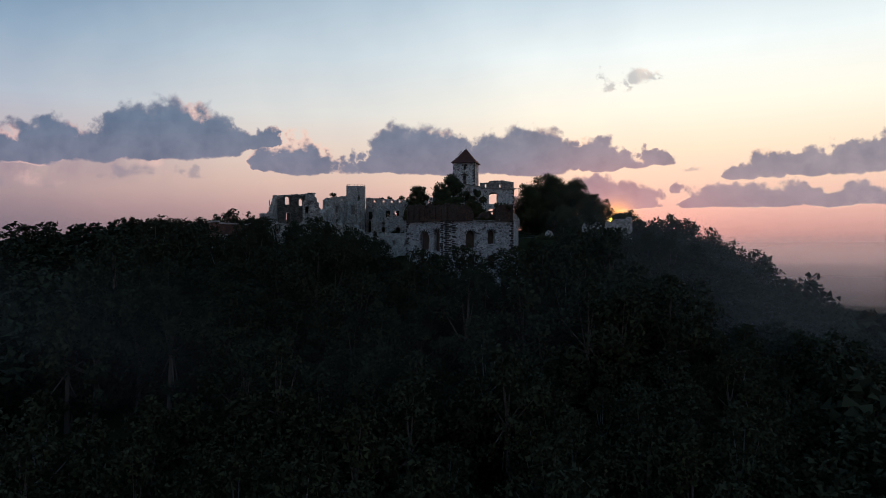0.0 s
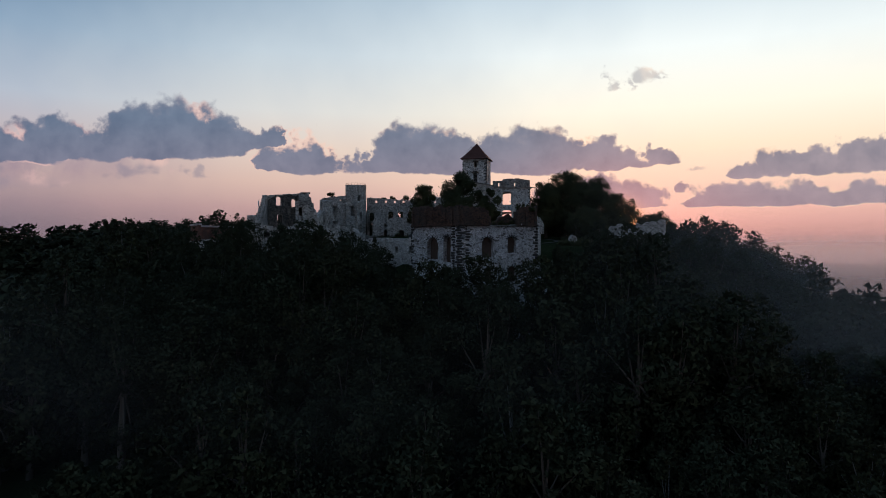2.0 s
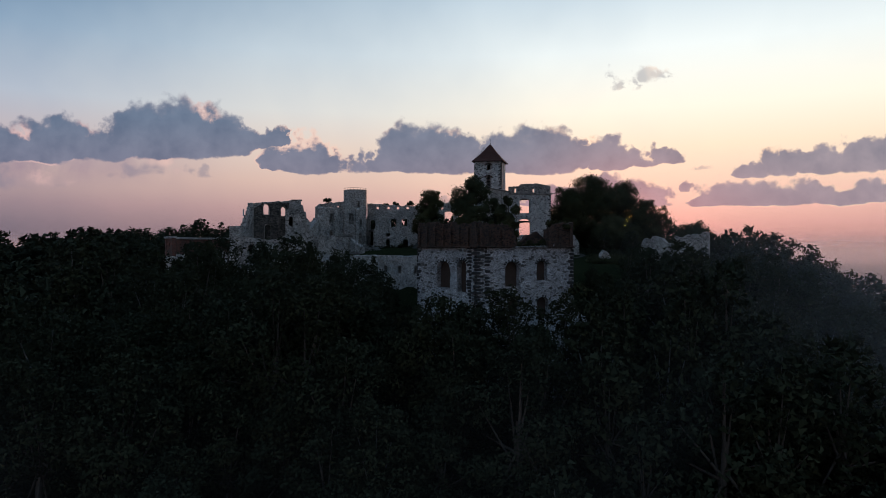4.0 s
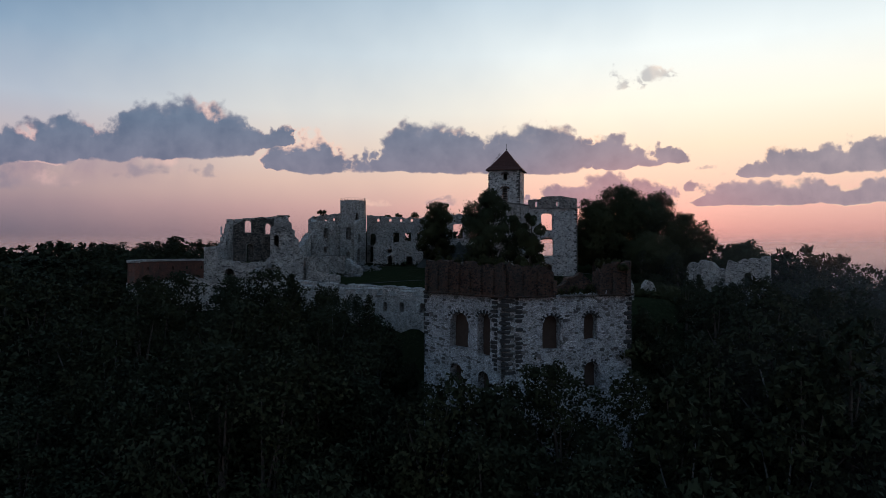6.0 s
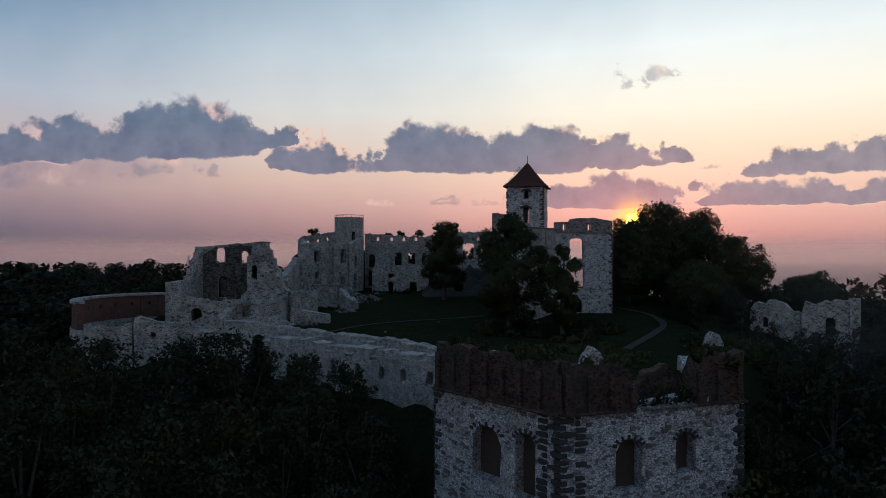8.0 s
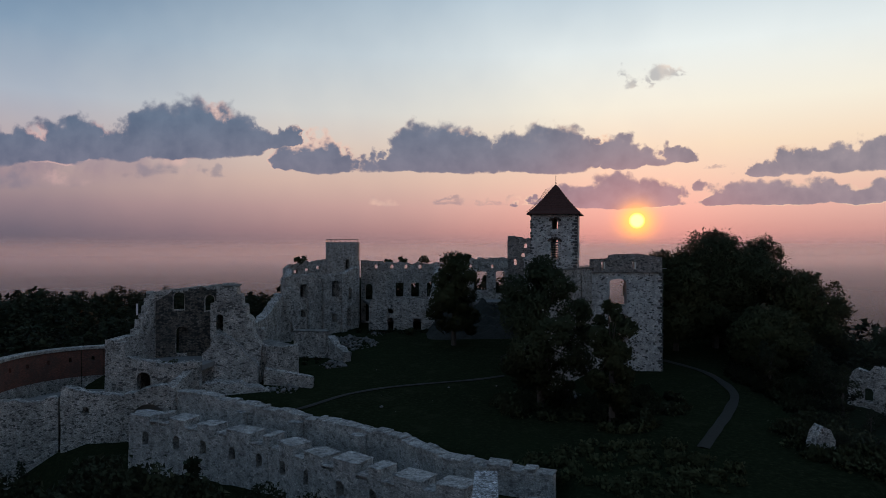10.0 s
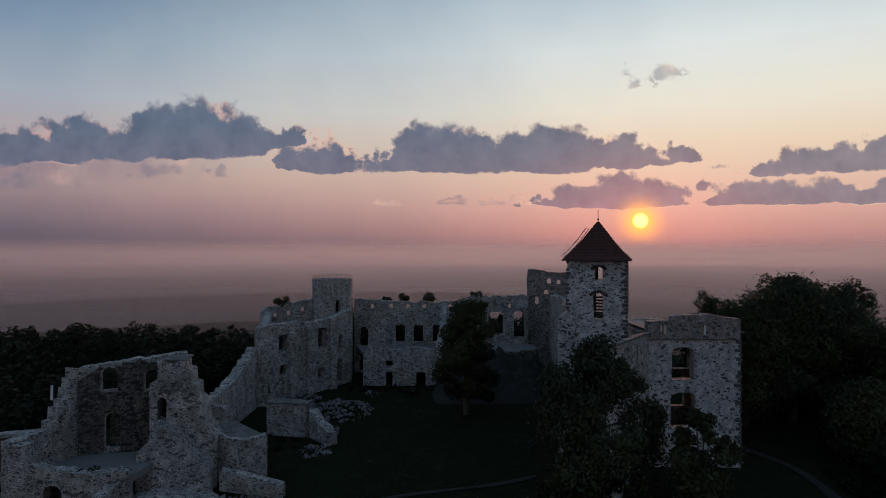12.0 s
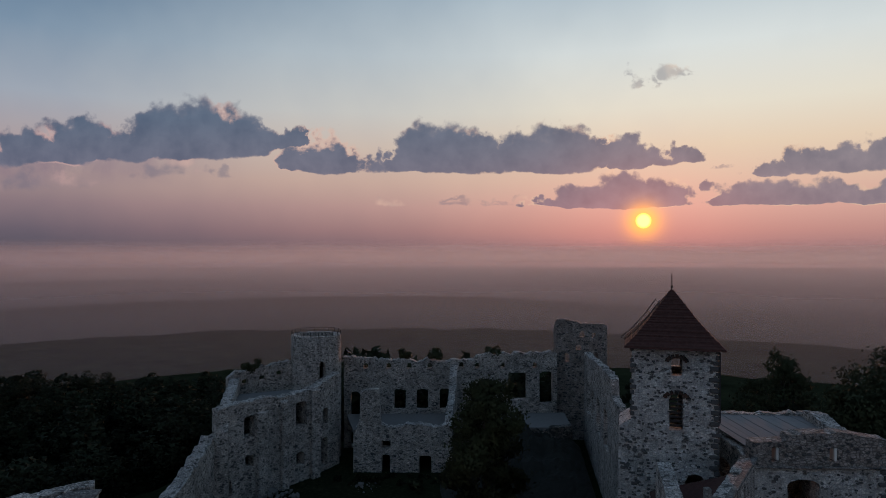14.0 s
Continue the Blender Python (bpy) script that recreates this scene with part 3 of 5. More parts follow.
def wood_mist(strength):
    """Thin mist that hangs between the trees of the slope."""
    m = bpy.data.materials.new("wood_mist")
    m.use_nodes = True
    n = Nodes(m.node_tree)
    pos = n.add("ShaderNodeTexCoord").outputs["Object"]
    share = n.add("ShaderNodeAttribute", attribute_name="veil").outputs["Fac"]
    drift = n.range(n.noise(pos, 0.035, 4, 0.55)[0], 0.3, 0.7, 0.35, 1.0)
    air = n.add("ShaderNodeBsdfTranslucent")
    air.inputs["Color"].default_value = (0.78, 0.82, 0.86, 1)
    scatter = n.add("ShaderNodeBsdfDiffuse")
    scatter.inputs["Color"].default_value = (0.78, 0.82, 0.86, 1)
    both, clear, out = n.add("ShaderNodeMixShader"), n.add("ShaderNodeBsdfTransparent"), n.add("ShaderNodeMixShader")
    n.link(air.outputs[0], both.inputs[1]), n.link(scatter.outputs[0], both.inputs[2])
    n.link(n.math("MULTIPLY", n.math("MULTIPLY", share, drift), strength), out.inputs[0])
    n.link(clear.outputs[0], out.inputs[1]), n.link(both.outputs[0], out.inputs[2])
    n.link(out.outputs[0], n.add("ShaderNodeOutputMaterial").inputs[0])
    return m


def build_wood_mist():
    mat = wood_mist(0.04)
    for radius in (102,):
        n, verts, faces, veil, levels = 120, [], [], [], ((-3, 0.1), (8, 0.3), (17, 0.9), (23, 0.5), (29, 0.0))
        for k in range(n):
            a = math.tau * k / n
            r = radius * (1 + 0.08 * math.sin(3 * a + radius) + 0.05 * math.sin(7 * a))
            x, y = 3 + math.cos(a) * r, 44 + math.sin(a) * r
            for up, v in levels:
                verts.append((x, y, ground_height(x, y) + up))
                veil.append(v * min(1.0, max(0.0, (14 - y) / 30)) * (0.5 + 0.5 * min(1.0, (abs(x - 6) / 50) ** 2)))
        for k in range(n):
            for j in range(4):
                a, b = k * 5 + j, (k + 1) % n * 5 + j
                if max(verts[a][1], verts[b][1]) < 14:
                    faces.append((a, b, b + 1, a + 1))
        me = mesh_from("wood_mist", verts, faces, mat, True)
        me.attributes.new("veil", "FLOAT", "POINT").data.foreach_set("value", veil)
        tagged(new("wood_mist", me), "thin blue mist hanging between the trees", "mist", kind="stuff")


build_wood_mist()


def build_east_haze():
    """Sunset haze hanging in the wooded hollow east of the castle."""
    mat = wood_mist(0.08)
    for y, x0, x1, up in ((16, 33, 150, 0), (-24, 24, 130, -12)):
        verts, faces, veil, n = [], [], [], 40
        for k in range(n + 1):
            x = x0 + (x1 - x0) * k / n
            sway = y + 3 * math.sin(x * 0.11 + y)
            ends = min(1.0, k / 10, (n - k) / 8)
            for z, share in ((-14, 1.0), (2, 1.0), (8, 0.75), (15, 0.35), (22, 0.0)):
                verts.append((x, sway, z + up))
                veil.append(share * ends)
        for k in range(n):
            for j in range(4):
                a, b = k * 5 + j, (k + 1) * 5 + j
                faces.append((a, b, b + 1, a + 1))
        me = mesh_from("east_haze", verts, faces, mat, True)
        me.attributes.new("veil", "FLOAT", "POINT").data.foreach_set("value", veil)
        tagged(new("east_haze", me), "thin sunset haze between the eastern trees", "mist", kind="stuff")


build_east_haze()


def ribbon(name, rows, width, mat, label, category, lift=0.06):
    """A worn path laid along the ground."""
    pts = [Vector(r) for r in rows]
    dense = []
    for j in range(len(pts) - 1):
        a, b = pts[j], pts[j + 1]
        before, after = pts[max(0, j - 1)], pts[min(len(pts) - 1, j + 2)]
        k = max(2, int((b - a).length / 0.9))
        for i in range(k):
            t = i / k
            dense.append(0.5 * (2 * a + (b - before) * t + (2 * before - 5 * a + 4 * b - after) * t * t + (3 * a - before - 3 * b + after) * t ** 3))
    dense.append(pts[-1])
    verts, faces = [], []
    for i, q in enumerate(dense):
        way = (dense[min(i + 1, len(dense) - 1)] - dense[max(i - 1, 0)]).normalized()
        side = Vector((-way.y, way.x))
        w = width * (1 + 0.35 * noise.noise(Vector((q.x * 0.3, q.y * 0.3, 2))))
        for k in (-1, -0.5, 0, 0.5, 1):
            r = q + side * w * k / 2
            z = max(ground_height(r.x + dx, r.y + dy) for dx in (-1, 0, 1) for dy in (-1, 0, 1))
            verts.append((r.x, r.y, z + lift - 0.05 * abs(k)))
    for i in range(len(dense) - 1):
        for k in range(4):
            a = i * 5 + k
            faces.append((a, a + 1, a + 6, a + 5))
    ob = new(name, mesh_from(name, verts, faces, mat, True))
    return tagged(ob, label, category, kind="structure")


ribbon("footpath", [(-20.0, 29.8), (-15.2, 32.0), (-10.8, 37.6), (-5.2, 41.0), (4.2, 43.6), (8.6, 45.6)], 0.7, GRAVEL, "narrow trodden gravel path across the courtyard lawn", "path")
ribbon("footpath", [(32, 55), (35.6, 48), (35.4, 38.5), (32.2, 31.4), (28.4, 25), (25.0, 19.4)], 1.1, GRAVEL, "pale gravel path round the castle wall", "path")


# ---- the bastion ----
BA, BB, BC, BD, BE = (3.0, -15.8), (10.5, -23.3), (22.7, -19.2), (25.5, -3.0), (4.0, 4.5)


def build_bastion():
    b = thing("bastion", "tall angular stone bastion with a broken brick parapet", "bastion", at=(12, -12, -14))
    b.location = (0, 0, 0)
    left_len = (Vector(BB) - Vector(BA)).length
    right_len = (Vector(BC) - Vector(BB)).length
    left_holes = [(4.8, 2.5, -0.8, 2.6, 1.0), (8.0, 1.6, -1.2, 2.8, 0.9), (4.4, 1.5, -4.2, -2.3, 0.6), (8.0, 1.4, -4.6, -2.6, 0.6), (5.0, 1.1, -6.8, -5.2, 0.5), (8.3, 1.2, -7.4, -5.8, 0.5)]
    right_holes = [(4.5, 1.8, -0.5, 2.6, 0.7), (8.5, 1.4, 0.2, 2.7, 0.6), (4.7, 1.5, -4.2, -1.9, 0.6), (8.6, 1.5, -4.2, -1.8, 0.6)]
    wall(b, BA, BB, -16, 4.4, 2.0, left_holes, BASTION_STONE, jag=0.04, lean=0.015)
    wall(b, BB, BC, -16, [(0, 4.4), (5.2, 4.4), (5.4, 4.2), (9.4, 4.6), (9.6, 4.8), (12.9, 4.9)], 2.0, right_holes, BASTION_STONE, jag=0.04, lean=0.015)
    wall(b, BC, BD, -14, 4.4, 1.6, (), BASTION_STONE, jag=0.3)
    wall(b, BE, BA, -14, 4.3, 1.6, (), BASTION_STONE, jag=0.2)
    wall(b, BD, BE, -4, 3.0, 1.4, (), BASTION_STONE, jag=0.5)
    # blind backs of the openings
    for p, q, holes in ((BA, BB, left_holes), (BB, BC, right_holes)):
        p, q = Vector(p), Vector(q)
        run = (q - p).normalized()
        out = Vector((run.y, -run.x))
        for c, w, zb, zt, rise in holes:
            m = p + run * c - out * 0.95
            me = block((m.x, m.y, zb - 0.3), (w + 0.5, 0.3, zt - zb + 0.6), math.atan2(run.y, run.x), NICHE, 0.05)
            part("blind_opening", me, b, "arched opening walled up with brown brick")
    # the brick parapet, ribbed with pilasters
    def parapet(p, q, s0, s1, top, seed):
        p, q = Vector(p), Vector(q)
        run = (q - p).normalized()
        out = Vector((run.y, -run.x))
        a, c = p + run * s0 + out * 0.05, p + run * s1 + out * 0.05
        wall(b, a, c, 4.3, top, 0.9, (), BRICK, "parapet", "crumbling red-brown brick parapet", jag=0.5, step=0.3, rough=0.09)
        k, n = 0.3, 0
        while k < s1 - s0:
            m = p + run * (s0 + k) + out * 0.16
            h = profile(top, k) - 4.45 - 0.5 - 0.25 * noise.noise(Vector((k, seed, 0)))
            part("pilaster", block((m.x, m.y, 4.4), (0.42, 0.24, max(0.6, h)), math.atan2(run.y, run.x), BRICK, 0.05), b)
            k += 1.45
        m = p + run * (s0 + s1) / 2 + out * 0.22
        part("string_course", block((m.x, m.y, 4.28), (s1 - s0, 0.5, 0.16), math.atan2(run.y, run.x), BRICK, 0.03), b)

    parapet(BA, BB, 0.1, left_len + 0.05, [(0, 7.5), (6, 7.2), (left_len, 7.3)], 1)
    parapet(BB, BC, 0.1, 4.8, [(0, 7.2), (3, 7.1), (4.6, 6.7), (4.8, 5.6)], 2)
    parapet(BB, BC, 9.2, right_len, [(0, 6.6), (0.6, 7.3), (3.6, 7.4)], 3)
    m = (Vector(BB) * 0.43 + Vector(BC) * 0.57)
    part("capping", block((m.x, m.y + 0.6, 4.22), (4.4, 1.7, 0.2), math.atan2(BC[1] - BB[1], BC[0] - BB[0]), CAP_STONE, 0.06), b, "pale mortar capping in the breach")
    # rings of dark stones over the openings
    for p, q, holes in ((BA, BB, left_holes), (BB, BC, right_holes)):
        for c, w, zb, zt, rise in holes:
            arch_ring(b, p, q, c, w, zt, 0.02)
    # the plastered pier that props the corner
    la, lb = (Vector(BA) - Vector(BB)).normalized(), (Vector(BC) - Vector(BB)).normalized()
    out = Vector((lb.y, -lb.x))
    wall(b, Vector(BB) + out * 0.75 + la * 0.5, Vector(BB) + lb * 3.2 + out * 0.75, -16, [(0, -3.4), (1.2, -2.7), (2.2, -2.9), (3.6, -3.6)], 1.6, (), BASTION_STONE, "corner_pier", "pale pier propping the broken corner", jag=0.4, lean=0.03)
    # the filling inside, heaped with earth and rubble
    mid = Vector((12.5, -10.5))
    inset = [tuple(Vector(q) + (mid - Vector(q)).normalized() * 1.7) for q in (BA, BB, BC, BD, BE)]
    v, f = slab_data(inset, 3.4, 6)
    part("filling", mesh_from("filling", v, f, GRASS), b, "weedy earth filling inside the bastion")
    # what is left of the inner walls behind the breach
    # the dark brick colour also stands in for the shadow inside the breach
    wall(b, (15.0, -18.6), (20.6, -16.8), 3.0, [(0, 4.4), (0.8, 4.8), (2.0, 5.6), (3.2, 6.3), (4.0, 6.0), (5.2, 4.6), (5.9, 3.8)], 0.8, (), BRICK, "inner_wall", "dark broken inner wall in the breach", jag=0.4, step=0.25, rough=0.12)
    wall(b, (20.6, -15.6), (23.0, -14.8), 3.0, [(0, 5.4), (1.0, 6.9), (2.4, 6.6)], 0.9, (), BRICK, "inner_wall", jag=0.4, step=0.25, rough=0.12)
    # the battered foot on the far side
    wall(b, (19.5, -20.6), (24.4, -19.2), -16, [(0, -2.2), (2.0, -2.0), (5, -4.5)], 3.5, (), BASTION_STONE, "buttress", "battered stone foot overgrown with weeds", jag=0.5, lean=0.12)
    la, lb = Vector(BA) - Vector(BB), Vector(BC) - Vector(BB)
    quoins(b, Vector(BB) + Vector((0, -0.02)), la, lb, -2.6, 4.2, 5, 0.4, None, (0.45, 0.85))
    quoins(b, Vector(BB) + la.normalized() * 1.0, la, la, -2.4, 4.0, 6, 0.4, None, (0.35, 0.7), 0.3)
    quoins(b, Vector(BB) + lb.normalized() * 1.0, lb, lb, -2.4, 4.0, 8, 0.4, None, (0.35, 0.7), 0.3)
    quoins(b, Vector(BC) - lb.normalized() * 0.1, -lb, Vector(BD) - Vector(BC), -3.5, 4.6, 9, 0.45, None, (0.35, 0.75), 0.3)
    quoins(b, Vector(BA), lb * 0.0 - la, Vector(BE) - Vector(BA), -4.0, 4.2, 10, 0.45, None, (0.35, 0.7), 0.35)
    stud(b, BA, BB, -6, 4.1, 110, 21, (0.22, 0.45), 0.3, left_holes, 0.015, 4.4)
    stud(b, BB, BC, -6, 4.1, 150, 22, (0.22, 0.45), 0.3, right_holes, 0.015, 4.4)


build_bastion()


# ---- the curtain walls ----
def build_curtain(name, line, bottom, thick, merlons, label, holes_every=0.0):
    """A wall along a line of (x, y, top); with merlons, broad raised blocks and lower gaps follow one another."""
    c = thing(name, label, "castle wall")
    rng = random.Random(len(line) + 2)
    high = True
    for (x0, y0, top0), (x1, y1, top1) in zip(line, line[1:]):
        p, q = Vector((x0, y0)), Vector((x1, y1))
        length = (q - p).length
        run = (q - p) / length
        out = Vector((run.y, -run.x))
        turn = math.atan2(run.y, run.x)
        holes = []
        if holes_every:
            s = holes_every * 0.6
            while s < length - 0.8:
                t = top0 + (top1 - top0) * s / length
                holes.append((s + 0.3, 0.8, t - 2.9, t - 1.55, 0.3))
                s += holes_every
        down = 0.95 if merlons else 0.12
        wall(c, p - run * 0.3, q + run * 0.3, bottom, [(0, top0 - down), (length + 0.6, top1 - down)], thick, holes, CURTAIN_STONE, jag=0.12, rough=0.09)
        s = 0.0
        while s < length:
            w = rng.uniform(2.0, 3.3) if high else rng.uniform(1.0, 1.7)
            if not merlons:
                w = rng.uniform(0.8, 1.9)
            w = min(w, length - s)
            if w < 0.35:
                break
            top = top0 + (top1 - top0) * (s + w / 2) / length
            m = p + run * (s + w / 2) - out * thick / 2
            if merlons:
                h = rng.uniform(0.8, 1.05) if high else rng.uniform(0.1, 0.4)
                part("merlon" if high else "embrasure_sill", block((m.x, m.y, top - 1.15), (w - 0.04, thick * (0.98 if high else rng.uniform(0.7, 0.95)), h + 0.2), turn, CURTAIN_STONE, 0.12), c)
                part("capping", block((m.x, m.y, top - 0.96 + h), (w + 0.04, thick * 1.03, 0.13), turn, PLASTER_CAP, 0.1), c, "pale mortar capping")
                high = not high
            else:
                part("capping", block((m.x, m.y, top - 0.18 + rng.uniform(-0.14, 0.12)), (w - 0.02, thick + rng.uniform(0.0, 0.18), rng.uniform(0.18, 0.4)), turn + rng.uniform(-0.04, 0.04), PLASTER_CAP, 0.13), c)
            s += w
    return c


OUTER = [(-30.4, 24.4, 2.9), (-26.6, 22.9, 3.1), (-20.0, 20.2, 2.9), (-14.0, 17.0, 2.8), (-8.3, 12.0, 2.8), (-3.0, 8.6, 2.8), (3.4, 4.6, 3.0)]
INNER = [(-29.6, 33.4, 3.5), (-17.7, 27.4, 3.0), (-10.9, 23.6, 2.7), (-3.0, 18.4, 2.65), (1.4, 12.9, 2.65), (5.0, 10.6, 2.7), (10.2, 8.9, 2.6)]
build_curtain("outer_curtain_wall", OUTER, -13, 2.0, True, "pale rubble curtain wall with stepped merlons and loopholes", 3.4)
build_curtain("inner_curtain_wall", INNER, -5, 1.2, False, "pale rubble inner wall with rough stone capping")


def build_inner_details():
    """Buttresses and a blind doorway on the face of the inner wall."""
    for x, y, turn in ((-20.4, 28.4, -0.46), (-13.6, 24.6, -0.52), (-6.6, 20.2, -0.59)):
        b = thing("buttress", "squat pale rubble buttress against the inner wall", "buttress")
        part("shaft", block((x, y, -3.0), (1.3, 0.9, 5.2), turn, CURTAIN_STONE, 0.12, 0.1), b)
        part("capping", block((x, y, 2.18), (1.4, 1.0, 0.16), turn, PLASTER_CAP, 0.08), b)


build_inner_details()


# ---- the round outwork of brick ----
def build_outwork():
    o = thing("barbican", "round outwork of red brick on a pale stone base", "barbican")
    centre, pts = Vector((-42.5, 37.0)), []
    for a in range(75, 250, 16):
        pts.append(centre + Vector((math.cos(radians(a)) * 9.2, math.sin(radians(a)) * 10.0)))
    pts = pts[::-1]
    for p, q in zip(pts, pts[1:]):
        p, q = p - (q - p).normalized() * 0.22, q + (q - p).normalized() * 0.22
        wall(o, p, q, -12, 2.6, 1.0, (), STONE, jag=0.03, rough=0.03)
        wall(o, p, q, 2.6, 6.2, 0.8, ((1.3, 0.4, 4.6, 5.2, 0.1),), RED_BRICK, "brick_wall", "rebuilt red brick ring wall", jag=0.02, rough=0.02)
        m, run = (p + q) / 2, (q - p)
        n = Vector((run.y, -run.x)).normalized()
        m = m - n * 0.4
        part("coping", block((m.x, m.y, 6.15), (run.length - 0.35, 1.25, 0.42), math.atan2(run.y, run.x), PLASTER_CAP, 0.03), o, "pale coping slab")
    # the gateway before it, its arch leading into the lane between the walls
    wall(o, pts[0], (-41.4, 31.0), -12, [(0, 3.0), (4, 2.8), (9, 3.4)], 1.2, (), STONE, jag=0.3)
    wall(o, (-41.6, 30.8), (-29.6, 33.2), -6, [(0, 4.1), (0.6, 4.2), (3, 3.4), (6.5, 3.1), (10.4, 4.1), (12.3, 3.8)], 1.3, ((9.2, 3.3, -3.5, 2.0, 1.2), (2.6, 0.7, 1.2, 2.0, 0.2)), STONE, jag=0.2, rough=0.1)
    wall(o, (-33.4, 31.6), (-30.3, 24.2), -12, [(0, 1.6), (4, 1.9), (8, 2.3)], 1.2, (), CURTAIN_STONE, jag=0.2)
    wall(o, (-29.8, 33.0), (-28.6, 36.6), -6, [(0, 3.8), (1.5, 4.6), (3.8, 5.4)], 1.2, (), STONE, jag=0.3)
    v, f = slab_data([(-50, 33.5), (-41.2, 32.4), (-30.4, 34.2), (-33, 38), (-37, 44), (-45, 46)], 1.7, 4)
    part("court_floor", mesh_from("court_floor", v, f, EARTH), o)


build_outwork()


# ---- the ruined gate tower ----
def build_gate():
    g = thing("gate_tower", "ruined gate tower with empty windows and stepped broken walls", "ruin")
    wall(g, (-36.2, 42.0), (-27.2, 46.6), 0, [(0, 14.0), (0.4, 14.2), (9, 15.0), (10.1, 15.0)], 1.3,
         [(2.9, 1.35, 11.7, 14.0, 0.5), (6.7, 1.2, 11.4, 13.5, 0.5), (3.2, 1.4, 6.0, 9.5, 0.5)], STONE, jag=0.15)
    wall(g, (-38.2, 35.6), (-36.2, 42.0), 0, [(0, 8.8), (3.9, 9.0), (4.0, 9.6), (4.6, 9.6), (4.65, 10.8), (5.2, 10.8), (5.25, 11.4), (5.7, 11.4), (5.75, 12.4), (6.1, 12.4), (6.15, 13.3), (6.5, 13.3), (6.55, 14.2), (6.7, 14.2)], 1.3, ((4.9, 0.4, 9.2, 10.0, 0.1),), STONE, jag=0.12, step=0.3)
    wall(g, (-38.4, 35.4), (-28.2, 36.2), -3, [(0, 8.6), (1.6, 8.6), (1.7, 6.7), (3.4, 6.5), (6, 6.0), (10.2, 6.2)], 1.3,
         [(3.8, 1.6, 2.2, 5.0, 0.6), (8.9, 1.4, 2.9, 4.6, 0.5)], STONE, jag=0.25)
    # the thick standing pier, broken off in steps towards the court
    wall(g, (-29.2, 42.4), (-23.0, 43.6), 0, [(0, 12.6), (0.7, 12.8), (0.75, 14.7), (3.2, 14.8), (3.3, 13.7), (3.8, 13.5), (3.9, 12.3), (4.4, 12.1), (4.5, 10.9), (5.1, 10.4), (5.3, 8.6), (6.3, 6.8)], 3.4, ((1.15, 0.9, 7.0, 11.2, 0.4),), STONE, "pier", "tall broken pier of pale rubble", jag=0.22, step=0.3, lean=0.02)
    wall(g, (-29.4, 40.2), (-22.6, 41.6), -3, [(0, 6.4), (1.0, 7.6), (1.6, 9.2), (2.4, 9.0), (3.6, 8.0), (5, 6.6), (6.8, 4.6)], 3.2, (), STONE, "pier", jag=0.5, lean=0.14)
    wall(g, (-28.6, 36.4), (-20.6, 39.4), -3, [(0, 3.2), (2.0, 3.6), (5.0, 3.2), (8.5, 2.2)], 2.4, (), STONE, "pier", jag=0.5, lean=0.12)
    # thin facing of darker rubble over the inner side of the back wall
    wall(g, (-36.0, 41.8), (-28.4, 45.7), 5.6, [(0, 13.0), (1, 13.9), (4, 14.2), (6, 14.5), (8.5, 14.3)], 0.3, ((2.7, 1.5, 11.6, 14.05, 0.5), (6.5, 1.35, 11.3, 13.6, 0.5), (3.0, 1.5, 5.6, 9.6, 0.5)), DARK_RUBBLE, "blackened_facing", "dark rubble facing inside the ruin", jag=0.5)
    # dark block added behind the doorway hole, in place of its shade
    part("walled_doorway", block((-33.1, 44.4, 5.6), (2.0, 0.3, 4.4), 0.47, DARK_RUBBLE, 0.05), g, "dark block added behind the doorway to make it read as shade")
    part("capping", block((-27.2, 44.4, 14.75), (2.4, 3.2, 0.2), 0.19, CAP_STONE, 0.06), g, "pale mortar capping")
    v, f = slab_data([(-37.5, 36.5), (-28, 36.8), (-27.5, 44), (-36, 42.5)], 5.7, 0.6)
    part("upper_floor", mesh_from("upper_floor", v, f, EARTH), g, "bare stone upper floor")
    stud(g, (-29.0, 42.4), (-25.0, 43.2), 6, 13, 40, 31, (0.25, 0.45), 0.4, ((1.15, 0.9, 7.0, 11.2, 0.4),), 0.02, 14.5)
    stud(g, (-36.2, 42.0), (-27.2, 46.6), 6.5, 14, 50, 32, (0.25, 0.45), 0.35, [(2.9, 1.35, 11.7, 14.0, 0.5), (6.7, 1.2, 11.4, 13.5, 0.5), (3.2, 1.4, 6.0, 9.5, 0.5)])
    stud(g, (-38.4, 35.4), (-28.2, 36.2), 1, 6, 40, 33, (0.25, 0.45), 0.3, [(3.8, 1.6, 2.2, 5.0, 0.6), (8.9, 1.4, 2.9, 4.6, 0.5)])
    # flag pole
    f = thing("flag", "small pale flag hanging from a thin pole", "flag")
    part("pole", block((-38.0, 41.2, 5), (0.07, 0.07, 8.0), 0, METAL, 0), f)
    part("cloth", block((-38.13, 41.2, 11.2), (0.24, 0.05, 1.5), 0.5, CLOTH, 0.1), f)


build_gate()


